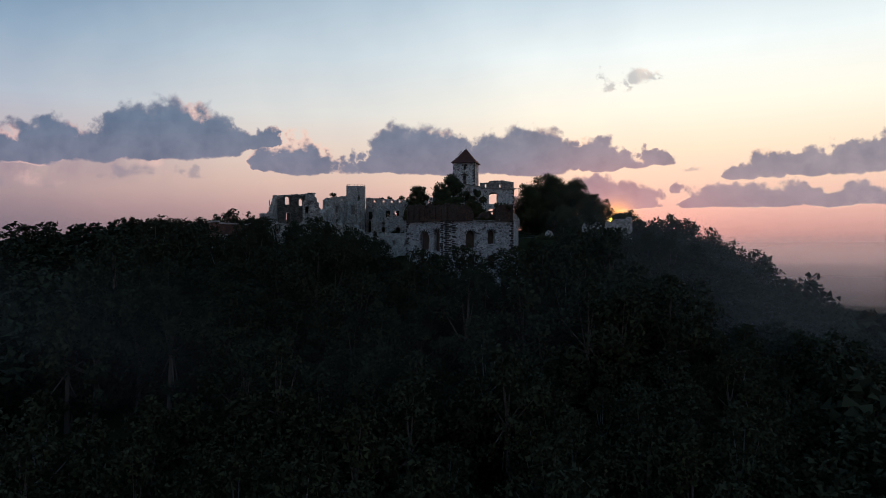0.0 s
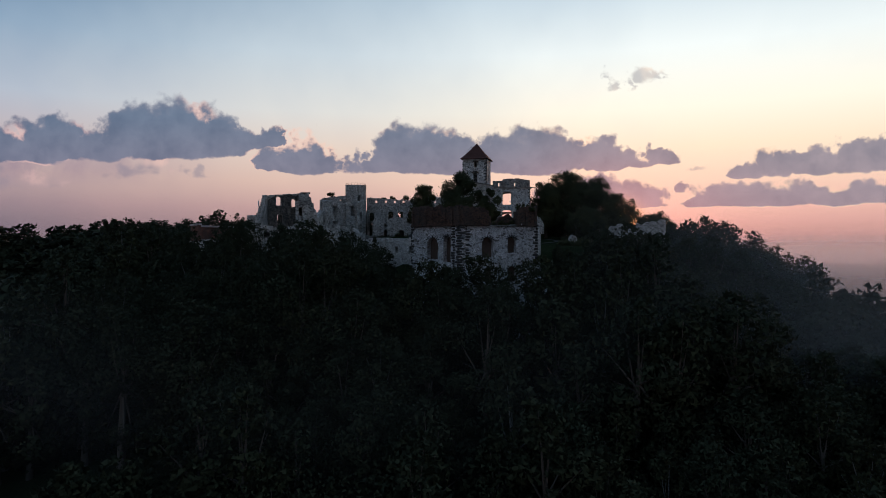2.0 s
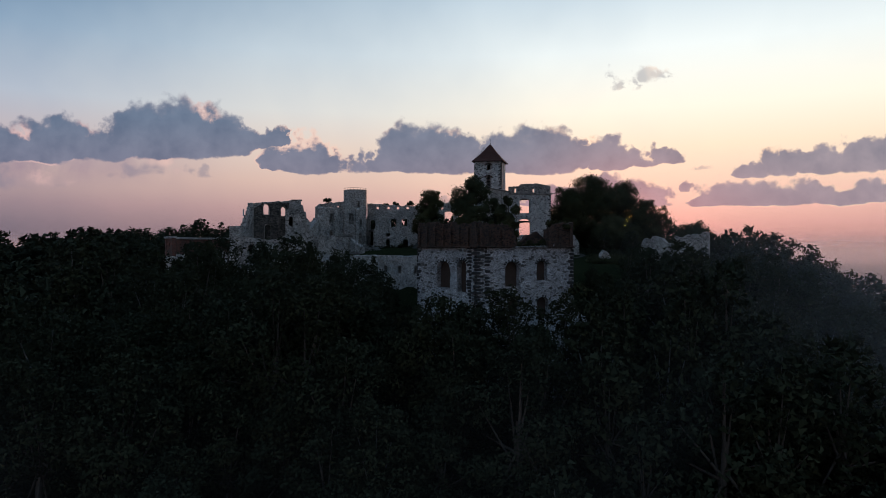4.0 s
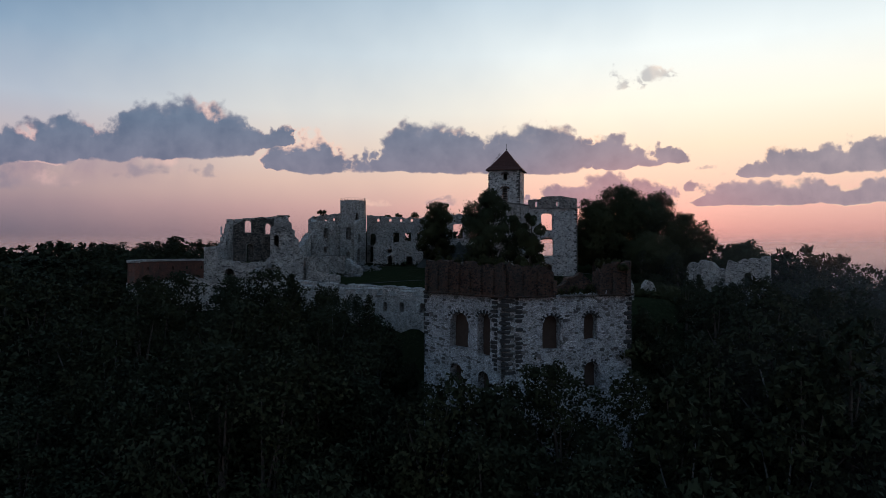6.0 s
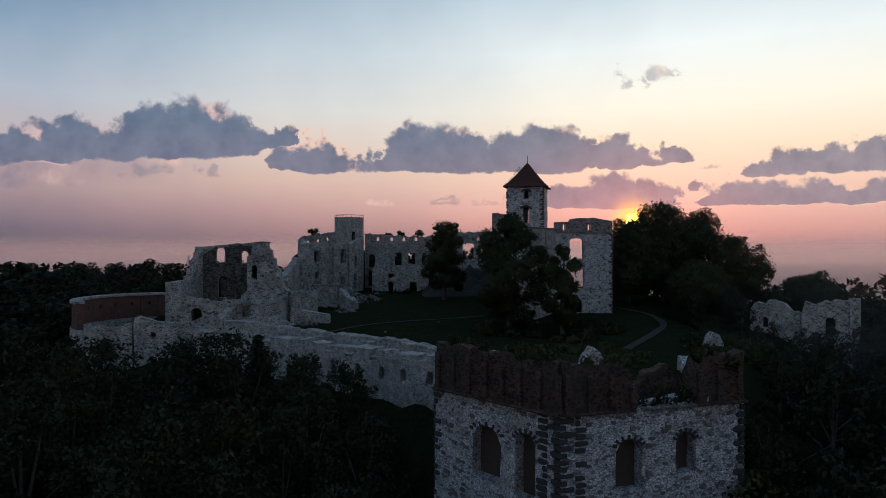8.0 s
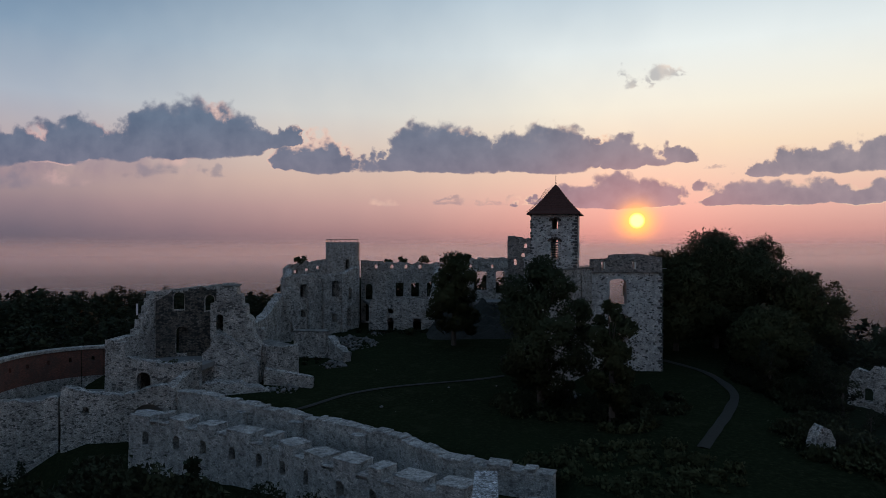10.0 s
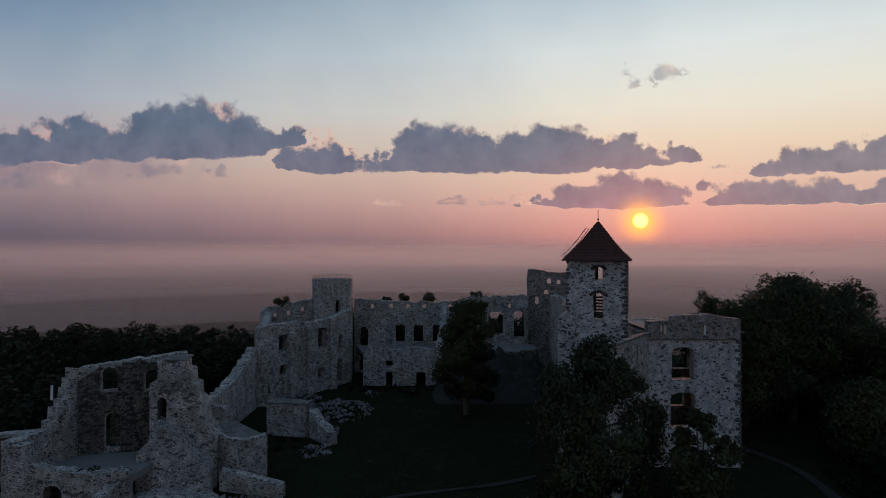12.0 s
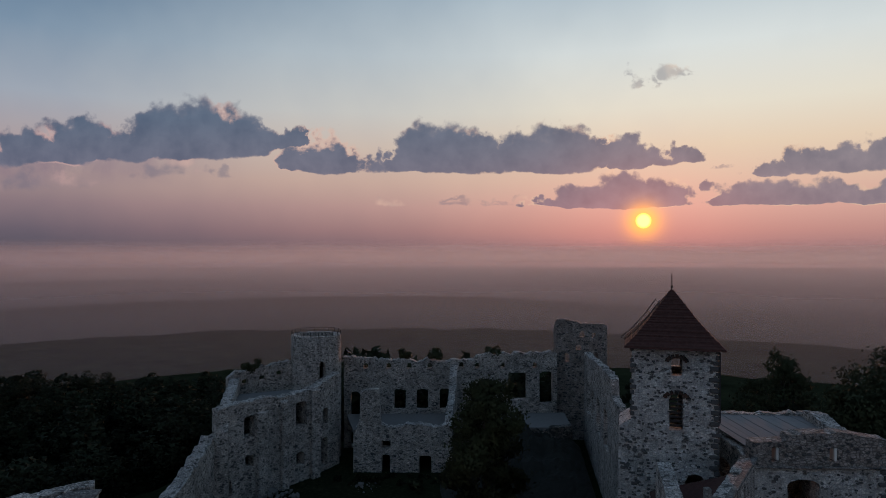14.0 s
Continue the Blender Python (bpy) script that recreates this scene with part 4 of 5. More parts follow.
# ---- low walls and heaps in the court ----
def build_low_walls():
    t = thing("terrace_block", "broken stone terrace with a flat pale top beside the gate ruin", "ruin")
    v, f = slab_data([(-26, 48.6), (-20.6, 43.4), (-18.8, 45.6), (-24.2, 51.5)], 6.8, 6)
    part("floor", mesh_from("floor", v, f, CAP_STONE), t)
    wall(t, (-25.6, 46.2), (-20.4, 43.2), 0, [(0, 7.4), (3, 6.9), (6, 6.9)], 0.6, (), STONE, jag=0.15, lean=0.03)
    wall(t, (-20.5, 43.1), (-18.6, 45.7), 0, 6.9, 0.6, (), STONE, jag=0.15)
    t = thing("low_wall", "low pale garden wall on the lawn", "wall")
    wall(t, (-22.3, 42.4), (-15.8, 40.7), 0, [(0, 4.3), (4, 3.9), (6.7, 3.6)], 0.9, (), STONE, jag=0.1)
    t = thing("low_wall", "low ruined court wall with a pale flat cap", "wall")
    wall(t, (-22.6, 58.4), (-17.2, 57.6), 1, 7.0, 2.2, (), STONE, jag=0.15)
    part("capping", block((-19.9, 59.0, 7.0), (5.2, 2.2, 0.18), -0.14, CAP_STONE, 0.05), t)
    wall(t, (-17.2, 57.6), (-14.2, 54.6), 1, [(0, 6.4), (4.2, 4.4)], 1.2, (), STONE, jag=0.6)
    t = thing("ramp_wall", "sloping broken wall climbing to the upper castle", "wall")
    wall(t, (-27.4, 51.0), (-27.6, 60.0), 0, [(0, 8.0), (3, 8.4), (9, 8.9)], 1.2, (), STONE, jag=0.4)
    wall(t, (-27.6, 60.0), (-27.3, 69.8), 0, [(0, 8.8), (5, 10.2), (8.5, 11.6), (9.9, 12.6)], 1.4, ((5.6, 1.2, 5, 7.2, 0.4),), STONE, jag=0.4)
    wall(t, (-27.6, 51.4), (-24.8, 50.4), 0, 8.4, 0.8, (), STONE, jag=0.3)


build_low_walls()


def rubble(x, y, r, count, seed, high=1.2):
    rng = random.Random(seed)
    verts, faces = [], []
    base = stone_mesh(3, LOOSE_STONE)
    bv = [v.co.copy() for v in base.vertices]
    bf = [tuple(p.vertices) for p in base.polygons]
    for i in range(count):
        d = r * math.sqrt(rng.random())
        a = rng.uniform(0, math.tau)
        px, py = x + d * math.cos(a), y + d * math.sin(a)
        s = 0.06 + 0.5 * rng.random() ** 3
        z = ground_height(px, py) + high * (1 - d / r) * rng.uniform(0.4, 1) + s * 0.1
        m = Matrix.LocRotScale((px, py, z), Euler((rng.uniform(-1, 1), rng.uniform(-1, 1), rng.uniform(0, 6))), (s * rng.uniform(0.8, 1.6), s, s * 0.7))
        k = len(verts)
        verts += [m @ v for v in bv]
        faces += [tuple(q + k for q in f) for f in bf]
    ob = new("rubble_heap", mesh_from("rubble_heap", verts, faces, LOOSE_STONE))
    tagged(ob, "heap of fallen pale stones", "rubble", kind="stuff")


for k, (x, y, r, c, h) in enumerate([(-16, 68, 5, 420, 1.6), (-20, 64, 4, 260, 0.8), (-16, 59, 2.2, 130, 1.2), (-15.5, 53, 2, 80, 0.6), (-12, 77, 2, 26, 0.3), (0, 42, 13, 14, 0), (14, 36, 3, 90, 1.2), (-22, 73, 3, 160, 1.0), (-19, 40, 2, 40, 0.2)]):
    rubble(x, y, r, c, 40 + k, h)


# ---- the upper castle: the wing beside the round tower ----
def build_west_wing():
    w = thing("west_wing", "roofless castle wing of pale rubble with empty windows", "ruin")
    front = [(4.2, 1.5, 11.1, 13.4, 0.2), (4.2, 1.2, 7.6, 9.0, 0.2), (1.4, 1.2, 5.2, 7.0, 0.4), (11.2, 1.6, 10.8, 13.8, 0.2), (11.0, 1.2, 6.2, 7.8, 0.4)]
    wall(w, (-27.3, 69.6), (-18.6, 80.0), 1, [(0, 12.0), (0.3, 12.2), (0.35, 14.9), (6, 15.1), (10, 14.8), (13.6, 15.0)], 1.3, front, STONE, jag=0.3)
    stud(w, (-27.3, 69.6), (-18.6, 80.0), 5, 14, 60, 51, (0.2, 0.4), 0.4, front)
    run = Vector((8.7, 10.4)).normalized()
    for at, wide, high in ((5.6, 1.5, 13.6), (8.6, 0.9, 14.4), (13.0, 1.1, 15.0)):
        m = Vector((-27.3, 69.6)) + run * at + Vector((run.y, -run.x)) * 0.25
        part("broken_pier", block((m.x, m.y, 1.0), (wide, 0.8, high - 1.0), math.atan2(run.y, run.x), STONE, 0.16, 0.12), w, "broken stub of a fallen cross wall")
    part("stepped_buttress", block((-28.4, 70.6, 0.5), (2.0, 2.4, 10.0), 0.3, STONE, 0.16, 0.1), w)
    back = [(2.2, 0.8, 14.9, 15.6, 0.1), (4.4, 0.8, 15.2, 15.9, 0.1), (6.6, 0.8, 15.6, 16.3, 0.1)]
    wall(w, (-30.4, 81.3), (-22.6, 85.6), 1, [(0, 15.9), (1.2, 16.6), (4, 17.0), (8.9, 17.6)], 1.2, back, STONE, jag=0.3)
    wall(w, (-30.2, 82.0), (-27.2, 69.6), 1, [(0, 16.0), (4, 15.2), (9, 14.9), (12.7, 12.6)], 1.2, (), STONE, jag=0.4)
    wall(w, (-19.2, 79.6), (-16.6, 84.0), 1, [(0, 15.0), (3, 15.6), (5, 16.4)], 1.3, ((2.2, 1.2, 5.0, 8.6, 0.5), (2.4, 1.0, 10.2, 12.2, 0.2)), STONE, jag=0.3)
    # slab added to keep skylight off the rooms behind the front windows
    v, f = slab_data([(-26.6, 71.4), (-19.6, 79.8), (-23, 84), (-29.4, 80.5)], 14.0, 0.4)
    part("vault", mesh_from("vault", v, f, EARTH), w, "slab added inside the wing to keep its windows dark")
    v, f = slab_data([(-28, 71), (-19, 81), (-23, 84), (-30.5, 76.5)], 5.5, 2)
    part("floor", mesh_from("floor", v, f, EARTH), w)


build_west_wing()


def build_round_tower():
    t = thing("round_tower", "short round tower of pale rubble with a railed flat top", "tower")
    centre, n = Vector((-20.3, 86.6)), 20
    for k in range(n):
        a, b = math.tau * k / n, math.tau * (k + 1) / n
        p, q = centre + Vector((math.cos(a), math.sin(a))) * 3.3, centre + Vector((math.cos(b), math.sin(b))) * 3.3
        mid = (a + b) / 2
        facing = math.sin(mid) < -0.85 and math.cos(mid) > 0.2
        holes = ((0.5, 0.8, 10.0, 12.8, 0.2), (0.5, 0.8, 15.4, 17.6, 0.2)) if facing else ()
        wall(t, p, q, 2, 20.8, 0.9, holes, STONE, jag=0.08, rough=0.05)
        part("rail", block((p.x * 0.97 + centre.x * 0.03, p.y * 0.97 + centre.y * 0.03, 20.7), (0.06, 0.06, 0.7), 0, METAL, 0), t)
        m = (p + q) / 2
        part("rail", block((m.x * 0.97 + centre.x * 0.03, m.y * 0.97 + centre.y * 0.03, 21.32), ((q - p).length, 0.05, 0.05), mid + math.pi / 2, METAL, 0), t)
    v, f = slab_data([tuple(centre + Vector((math.cos(math.tau * k / n), math.sin(math.tau * k / n))) * 2.9) for k in range(n)], 20.3, 0.4)
    part("roof_deck", mesh_from("roof_deck", v, f, CAP_STONE), t)


build_round_tower()


def build_east_range():
    e = thing("east_range", "long roofless castle range with rows of empty windows", "ruin")
    lower = [(7.7, 1.6, 9.9, 12.8, 0.15), (10.8, 1.6, 9.9, 12.8, 0.15), (14.0, 1.6, 9.9, 12.8, 0.15), (24.0, 2.6, 11.2, 15.0, 0.2), (28.0, 1.9, 10.6, 15.1, 0.3), (19.5, 2.0, 11, 14.2, 0.6),
             (1.6, 1.4, 5.0, 12.5, 0.4), (4.2, 1.3, 10.5, 12.6, 0.2)]
    small = [(s, 0.65, 15.6, 16.4, 0.3) for s in (3.0, 6.2, 9.0, 11.8, 16.2, 18.4, 22.0, 26.4)]
    wall(e, (-17.2, 89.6), (12.2, 91.8), 1, [(0, 17.4), (5, 16.9), (14, 16.6), (18, 16.9), (18.2, 17.4), (29.4, 17.7)], 1.3, lower + small, STONE, jag=0.4)
    stud(e, (-17.2, 89.6), (12.2, 91.8), 9.8, 16.3, 70, 61, (0.2, 0.4), 0.4, lower + small)
    doors = [(4.1, 1.05, 4.2, 6.7, 0.15), (4.1, 1.1, 7.5, 8.4, 0.1), (9.0, 1.5, 4.0, 6.6, 0.15)]
    wall(e, (-14.4, 81.0), (-2.6, 80.8), 1, [(0, 9.0), (0.8, 10.2), (0.9, 14.4), (1.6, 14.8), (3.2, 14.6), (3.4, 10.4), (4.5, 10.0), (8, 10.6), (10, 10.2), (11.8, 10.4)], 1.2, doors, STONE, jag=0.35)
    stud(e, (-14.4, 81.0), (-2.6, 80.8), 4.5, 9.8, 40, 62, (0.2, 0.4), 0.4, doors)
    wall(e, (-2.6, 82.8), (13.0, 83.4), 1, [(0, 9.6), (3, 9.0), (6, 9.5), (8.5, 8.7), (12, 9.4), (15.6, 9.8)], 1.0, ((11.5, 2.0, 4, 7, 0.9),), DARK_RUBBLE, jag=0.5, rough=0.14)
    wall(e, (-2.2, 80.8), (-1.6, 90), 1, [(0, 10.2), (6, 13.0), (9.2, 16.5)], 0.9, (), STONE, jag=0.5)
    wall(e, (-14.2, 89), (-14.4, 82.2), 1, [(0, 12.5), (3, 10.0), (6.8, 9.3)], 1.0, (), STONE, jag=0.4)
    v, f = slab_data([(-14.5, 81.8), (-2.9, 81.8), (-2.9, 83.4), (13, 84.0), (13.2, 91.6), (-16.8, 89.6)], 9.45, 0.5)
    part("terrace", mesh_from("terrace", v, f, EARTH), e, "pale bare terrace floor")
    # the wall that runs forward to the watch tower
    arches = [(4.6, 2.9, 10.6, 14.6, 0.9), (9.4, 2.9, 10.6, 14.6, 0.9), (14.4, 3.0, 10.6, 14.8, 0.9), (20, 3.0, 10.6, 14.8, 0.9), (4, 0.7, 16.6, 17.6, 0.3), (8.5, 0.7, 16.6, 17.6, 0.3), (13, 0.7, 16.6, 17.6, 0.3)]
    wall(e, (15.9, 91.4), (14.0, 60.0), 1, [(0, 17.8), (8, 18.2), (12, 18.6), (24, 19.0), (24.2, 17.2), (28, 17.0), (31, 15.6)], 0.8, arches, STONE, jag=0.3)
    wall(e, (13.9, 60.2), (14.0, 57.0), 1, [(0, 17.0), (3, 15.4)], 1.3, (), STONE, jag=0.3)


build_east_range()


def build_earth_bank():
    """The slope of earth and fallen masonry under the terrace."""
    verts, faces, nx, ny = [], [], 44, 22
    for j in range(ny + 1):
        for i in range(nx + 1):
            x, y = -4.0 + 18.0 * i / nx, 70.5 + 13.0 * j / ny
            rise = max(0.0, 1 - abs((x - 6.0) / 9.5) ** 3) * (j / ny) ** 0.9
            lump = 0.5 * noise.noise(Vector((x * 0.5, y * 0.5, 1))) + 0.2 * noise.noise(Vector((x * 1.7, y * 1.7, 5)))
            verts.append((x, y, ground_height(x, y) - 0.15 + rise * (4.8 + lump * 3.0)))
    for j in range(ny):
        for i in range(nx):
            a = j * (nx + 1) + i
            faces.append((a, a + 1, a + nx + 2, a + nx + 1))
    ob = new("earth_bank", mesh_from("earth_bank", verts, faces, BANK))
    tagged(ob, "bare earth bank below the castle terrace", "bank", kind="structure")


build_earth_bank()


def build_east_tower():
    t = thing("east_tower", "ruined square corner tower with small empty windows", "tower")
    holes = [(3.6, 0.7, 19.7, 20.6, 0.3), (3.1, 0.8, 17.9, 18.7, 0.3), (1.4, 0.8, 16.2, 17.5, 0.3), (5.6, 0.8, 16.6, 17.6, 0.3), (5.2, 0.6, 19.6, 20.4, 0.2)]
    wall(t, (12.3, 93.4), (19.2, 92.2), 1, [(0, 22.2), (1.2, 22.3), (3, 21.8), (6.9, 21.5)], 1.2, holes, BAND, jag=0.25)
    wall(t, (12.6, 99.0), (12.3, 93.4), 1, [(0, 20), (5.6, 22.2)], 1.2, (), BAND, jag=0.3)
    wall(t, (19.2, 92.2), (19.6, 99.0), 1, [(0, 21.5), (6, 19)], 1.2, (), BAND, jag=0.3)


build_east_tower()


# ---- the watch tower with its tiled roof ----
def build_watch_tower():
    t = thing("watch_tower", "square limewashed rubble tower with a steep red tiled roof", "tower")
    turn = radians(-14)
    ux, uy = Vector((math.cos(turn), math.sin(turn))), Vector((-math.sin(turn), math.cos(turn)))
    c, h = Vector((16.6, 54.5)), 3.14
    fl, fr, br, bl = c - ux * h - uy * h, c + ux * h - uy * h, c + ux * h + uy * h, c - ux * h + uy * h
    holes = [(3.35, 0.85, 22.4, 23.8, 0.25), (3.3, 1.0, 18.2, 21.0, 0.45), (4.7, 1.5, 12.8, 14.9, 0.6)]
    wall(t, fl, fr, 1, 24.6, 1.0, holes, TOWER_STONE, jag=0.0, rough=0.04)
    wall(t, fr, br, 1, 24.6, 1.0, ((3.0, 0.8, 18.6, 20.6, 0.3),), TOWER_STONE, jag=0.0, rough=0.04)
    wall(t, br, bl, 1, 24.6, 1.0, ((3.0, 1.0, 18.2, 21.0, 0.4), (2.8, 0.9, 22.2, 23.8, 0.25)), TOWER_STONE, jag=0.0, rough=0.04)
    wall(t, bl, fl, 1, 24.6, 1.0, (), TOWER_STONE, jag=0.0, rough=0.04)
    # the wider lower stage
    lo = c - ux * (h + 1.0) - uy * (h + 0.15)
    wall(t, lo, lo + ux * 2.4, 1, [(0, 18.2), (1.0, 18.9), (2.4, 18.7)], 4.0, (), TOWER_STONE, "lower_stage", jag=0.15, rough=0.04)
    for s, z, w in ((3.35, 23.84, 1.5), (3.3, 21.04, 1.75)):
        m = fl + ux * s - uy * 0.06
        bm = bmesh.new()
        for k in range(7):
            a = math.pi * (0.12 + 0.76 * k / 6)
            p = m - ux * (math.cos(a) * w / 2)
            mm = Matrix.Translation((p.x, p.y, z - 0.42 + math.sin(a) * 0.5)) @ Matrix.Rotation(turn, 4, "Z") @ Matrix.Rotation(a - math.pi / 2, 4, "Y") @ Matrix.Diagonal((0.24, 0.3, 0.3, 1))
            bmesh.ops.create_cube(bm, size=1.0, matrix=mm)
        me = bpy.data.meshes.new("window_hood")
        bm.to_mesh(me)
        bm.free()
        me.materials.append(BRICK)
        part("window_hood", me, t, "brick arch over the window")
    m = fl + ux * 3.3 + uy * 0.45
    for k in range(7):
        part("shutter_slat", block((m.x, m.y, 18.35 + k * 0.34), (0.98, 0.05, 0.2), turn, METAL, 0), t)
    # roof: a steep pyramid with a bell-cast foot
    rings = [(h + 0.58, 24.45), (h + 0.54, 24.62), (h - 0.25, 25.35), (h - 1.3, 26.55), (0.12, 28.85)]
    n_side = 10
    verts, faces = [], []
    for r, z in rings:
        for a, b in (((-1, -1), (1, -1)), ((1, -1), (1, 1)), ((1, 1), (-1, 1)), ((-1, 1), (-1, -1))):
            for k in range(n_side):
                f = k / n_side
                q = c + ux * r * (a[0] + (b[0] - a[0]) * f) + uy * r * (a[1] + (b[1] - a[1]) * f)
                verts.append((q.x, q.y, z + 0.015 * math.sin(k * 2.1)))
    w = 4 * n_side
    for j in range(len(rings) - 1):
        for i in range(w):
            faces.append((j * w + i, j * w + (i + 1) % w, (j + 1) * w + (i + 1) % w, (j + 1) * w + i))
    faces.append(tuple(reversed(range(w))))
    roof = part("roof", mesh_from("roof", verts, faces, TILE), t, "steep red-brown tiled pyramid roof")
    # courses of tiles that stand proud
    for k in range(1, 12):
        f = k / 12
        z = 24.7 + f * 4.0
        r = float(np.interp(z, [q[1] for q in rings], [q[0] for q in rings])) + 0.012
        vs, fs = [], []
        for dz, dr in ((0, 0.02), (0.09, -0.02)):
            for sx, sy in ((-1, -1), (1, -1), (1, 1), (-1, 1)):
                q = c + ux * (r + dr) * sx + uy * (r + dr) * sy
                vs.append((q.x, q.y, z + dz))
        fs = [(i, (i + 1) % 4, (i + 1) % 4 + 4, i + 4) for i in range(4)] + [(3, 2, 1, 0), (4, 5, 6, 7)]
        part("tile_course", mesh_from("tile_course", vs, fs, TILE), roof)
    part("finial", block((c.x, c.y, 28.7), (0.07, 0.07, 1.5), 0, METAL, 0), t)
    part("finial_ball", block((c.x, c.y, 29.0), (0.2, 0.2, 0.22), 0.4, METAL, 0, 0.06), t)
    # a ladder that leans on one slope of the roof
    ladder = [(h + 0.55, 24.75), (h - 0.25, 25.45), (h - 1.3, 26.65), (0.9, 28.0)]
    for side in (-0.9, -0.35):
        for lift in (0.06, 0.36):
            pts = [c - ux * (r + lift) + uy * side * 1.5 for r, z in ladder]
            for (p, (r0, z0)), (q, (r1, z1)) in zip(zip(pts, ladder), list(zip(pts, ladder))[1:]):
                part("ladder_rail", rod((p.x, p.y, z0 + lift * 0.5), (q.x, q.y, z1 + lift * 0.5), 0.02), t)
    for k in range(11):
        z = 24.8 + k * 0.31
        r = float(np.interp(z, [q[1] for q in ladder], [q[0] for q in ladder]))
        p, q = c - ux * (r + 0.06) - uy * 1.35, c - ux * (r + 0.36) - uy * 1.35
        part("rung", rod((p.x, p.y, z + 0.03), (q.x, q.y, z + 0.21), 0.018), t)
    # gutter spout
    m = fr + ux * 0.15 - uy * 0.2
    part("downpipe", block((m.x, m.y, 19.0), (0.1, 0.1, 5.4), turn, METAL, 0), t)
    stud(t, fl, fr, 9, 24.2, 170, 71, (0.14, 0.30), 0.75, holes)
    quoins(t, fr, -ux, uy, 9, 24.3, 72, 0.42, MID_BLOCKS, (0.3, 0.62), 0.15)
    quoins(t, fl, ux, uy, 9, 24.3, 73, 0.42, MID_BLOCKS, (0.25, 0.5), 0.5)
    stud(t, lo, lo + ux * 2.3, 9, 18.2, 60, 74, (0.16, 0.38), 0.95)


build_watch_tower()


def build_chapel():
    a = thing("chapel_annex", "low annex with a tiled lean-to roof beside the watch tower", "annex")
    line = [(13.4, 47.6), (11.9, 39.6), (14.2, 37.9), (18.7, 45.2), (20.6, 48.2)]
    for k, (p, q, holes) in enumerate(zip(line, line[1:], ((), (), ((4.6, 1.6, 11.2, 14.6, 0.8),), ()))):
        wall(a, p, q, -1, 17.0, 1.0, holes, STONE, jag=0.04)
        if k == 0:
            continue
        m = (Vector(p) + Vector(q)) / 2
        run = Vector(q) - Vector(p)
        part("gutter", block((m.x, m.y, 17.0), (run.length + 0.2, 0.45, 0.22), math.atan2(run.y, run.x), CAP_STONE, 0.01), a, "pale stone gutter")
    v, f = slab_data([(12.1, 39.8), (14.2, 38.3), (18.5, 45.3), (20.2, 48.2), (19.0, 51.5), (13.7, 50.4)], [15.4, 16.5, 16.5, 16.2, 14.0, 13.8], 0.25)
    part("roof", mesh_from("roof", v, f, TILE), a, "low red tiled lean-to roof")
    part("chimney", block((14.1, 39.4, 17.0), (0.4, 0.4, 1.1), 0.3, CAP_STONE), a)
    stud(a, (11.9, 39.6), (14.2, 37.9), 3, 16, 20, 75, (0.2, 0.4), 0.5)
    stud(a, (14.2, 37.9), (18.7, 45.2), 3, 16, 50, 76, (0.2, 0.4), 0.5, [(4.6, 1.6, 11.2, 14.6, 0.8)])


build_chapel()


def build_south_wing():
    s = thing("south_wing", "tall castle wing with arched openings and a boarded roof", "ruin")
    holes = [(3.6, 2.3, 12.2, 15.6, 0.55), (3.6, 2.6, 7.2, 10.9, 0.6), (3.6, 2.0, 3.2, 5.6, 0.6), (1.6, 0.55, 16.9, 17.9, 0.1), (5.7, 0.55, 16.9, 17.9, 0.1)]
    p, q = (20.5, 48.2), (30.0, 48.4)
    top = [(0, 18.2), (2.5, 18.4), (2.6, 18.8), (6, 19.0), (9.5, 18.5)]
    wall(s, p, q, -2, 16.5, 1.3, holes[:3], TOWER_STONE, jag=0.0)
    wall(s, p, q, 16.5, top, 1.3, holes[3:], BAND, "attic", "brick-mixed attic with small square windows", jag=0.08)
    wall(s, q, (31.6, 62.0), -2, [(0, 18.3), (6, 17.4), (10, 17.8), (13.6, 17.2)], 1.3, ((7, 1.5, 11, 14, 0.5),), STONE, jag=0.15)
    wall(s, (31.6, 62.0), (21.6, 62.6), -2, [(0, 17.2), (4, 17.1), (10, 17.0)], 1.0, ((5.2, 5.4, 11.0, 16.2, 0.5), (5.4, 4.6, 6.4, 10.6, 0.6)), STONE, jag=0.2)
    wall(s, (21.0, 62.6), (20.8, 49.5), -2, 16.6, 1.0, ((8, 3, 8, 15, 0.5),), STONE, jag=0.2)
    part("cornice", block((25.2, 48.16, 16.42), (9.5, 0.3, 0.14), 0.02, BAND, 0.05), s, "brick cornice band")
    for k in range(13):
        x = 21.6 + k * 0.75
        part("roof_board", block((x, 55.9, 16.85 + 0.02 * (k % 2)), (0.72, 11.0, 0.1), 0.05, SHEET, 0.02, 0.02), s, "grey sloping roof board" if k == 0 else "")
    for k in (1.6, 5.7):
        part("reveal", block((20.5 + k + 0.17, 48.75, 16.92), (0.2, 0.9, 0.95), 0, PLASTER, 0), s, "pale reveal of a small window")
    stud(s, p, q, 3, 16.2, 130, 81, (0.18, 0.36), 0.7, holes)
    quoins(s, q, (-1, 0), (0.1, 1), 2, 16, 82, 0.45, MID_BLOCKS, (0.3, 0.6), 0.3)


build_south_wing()


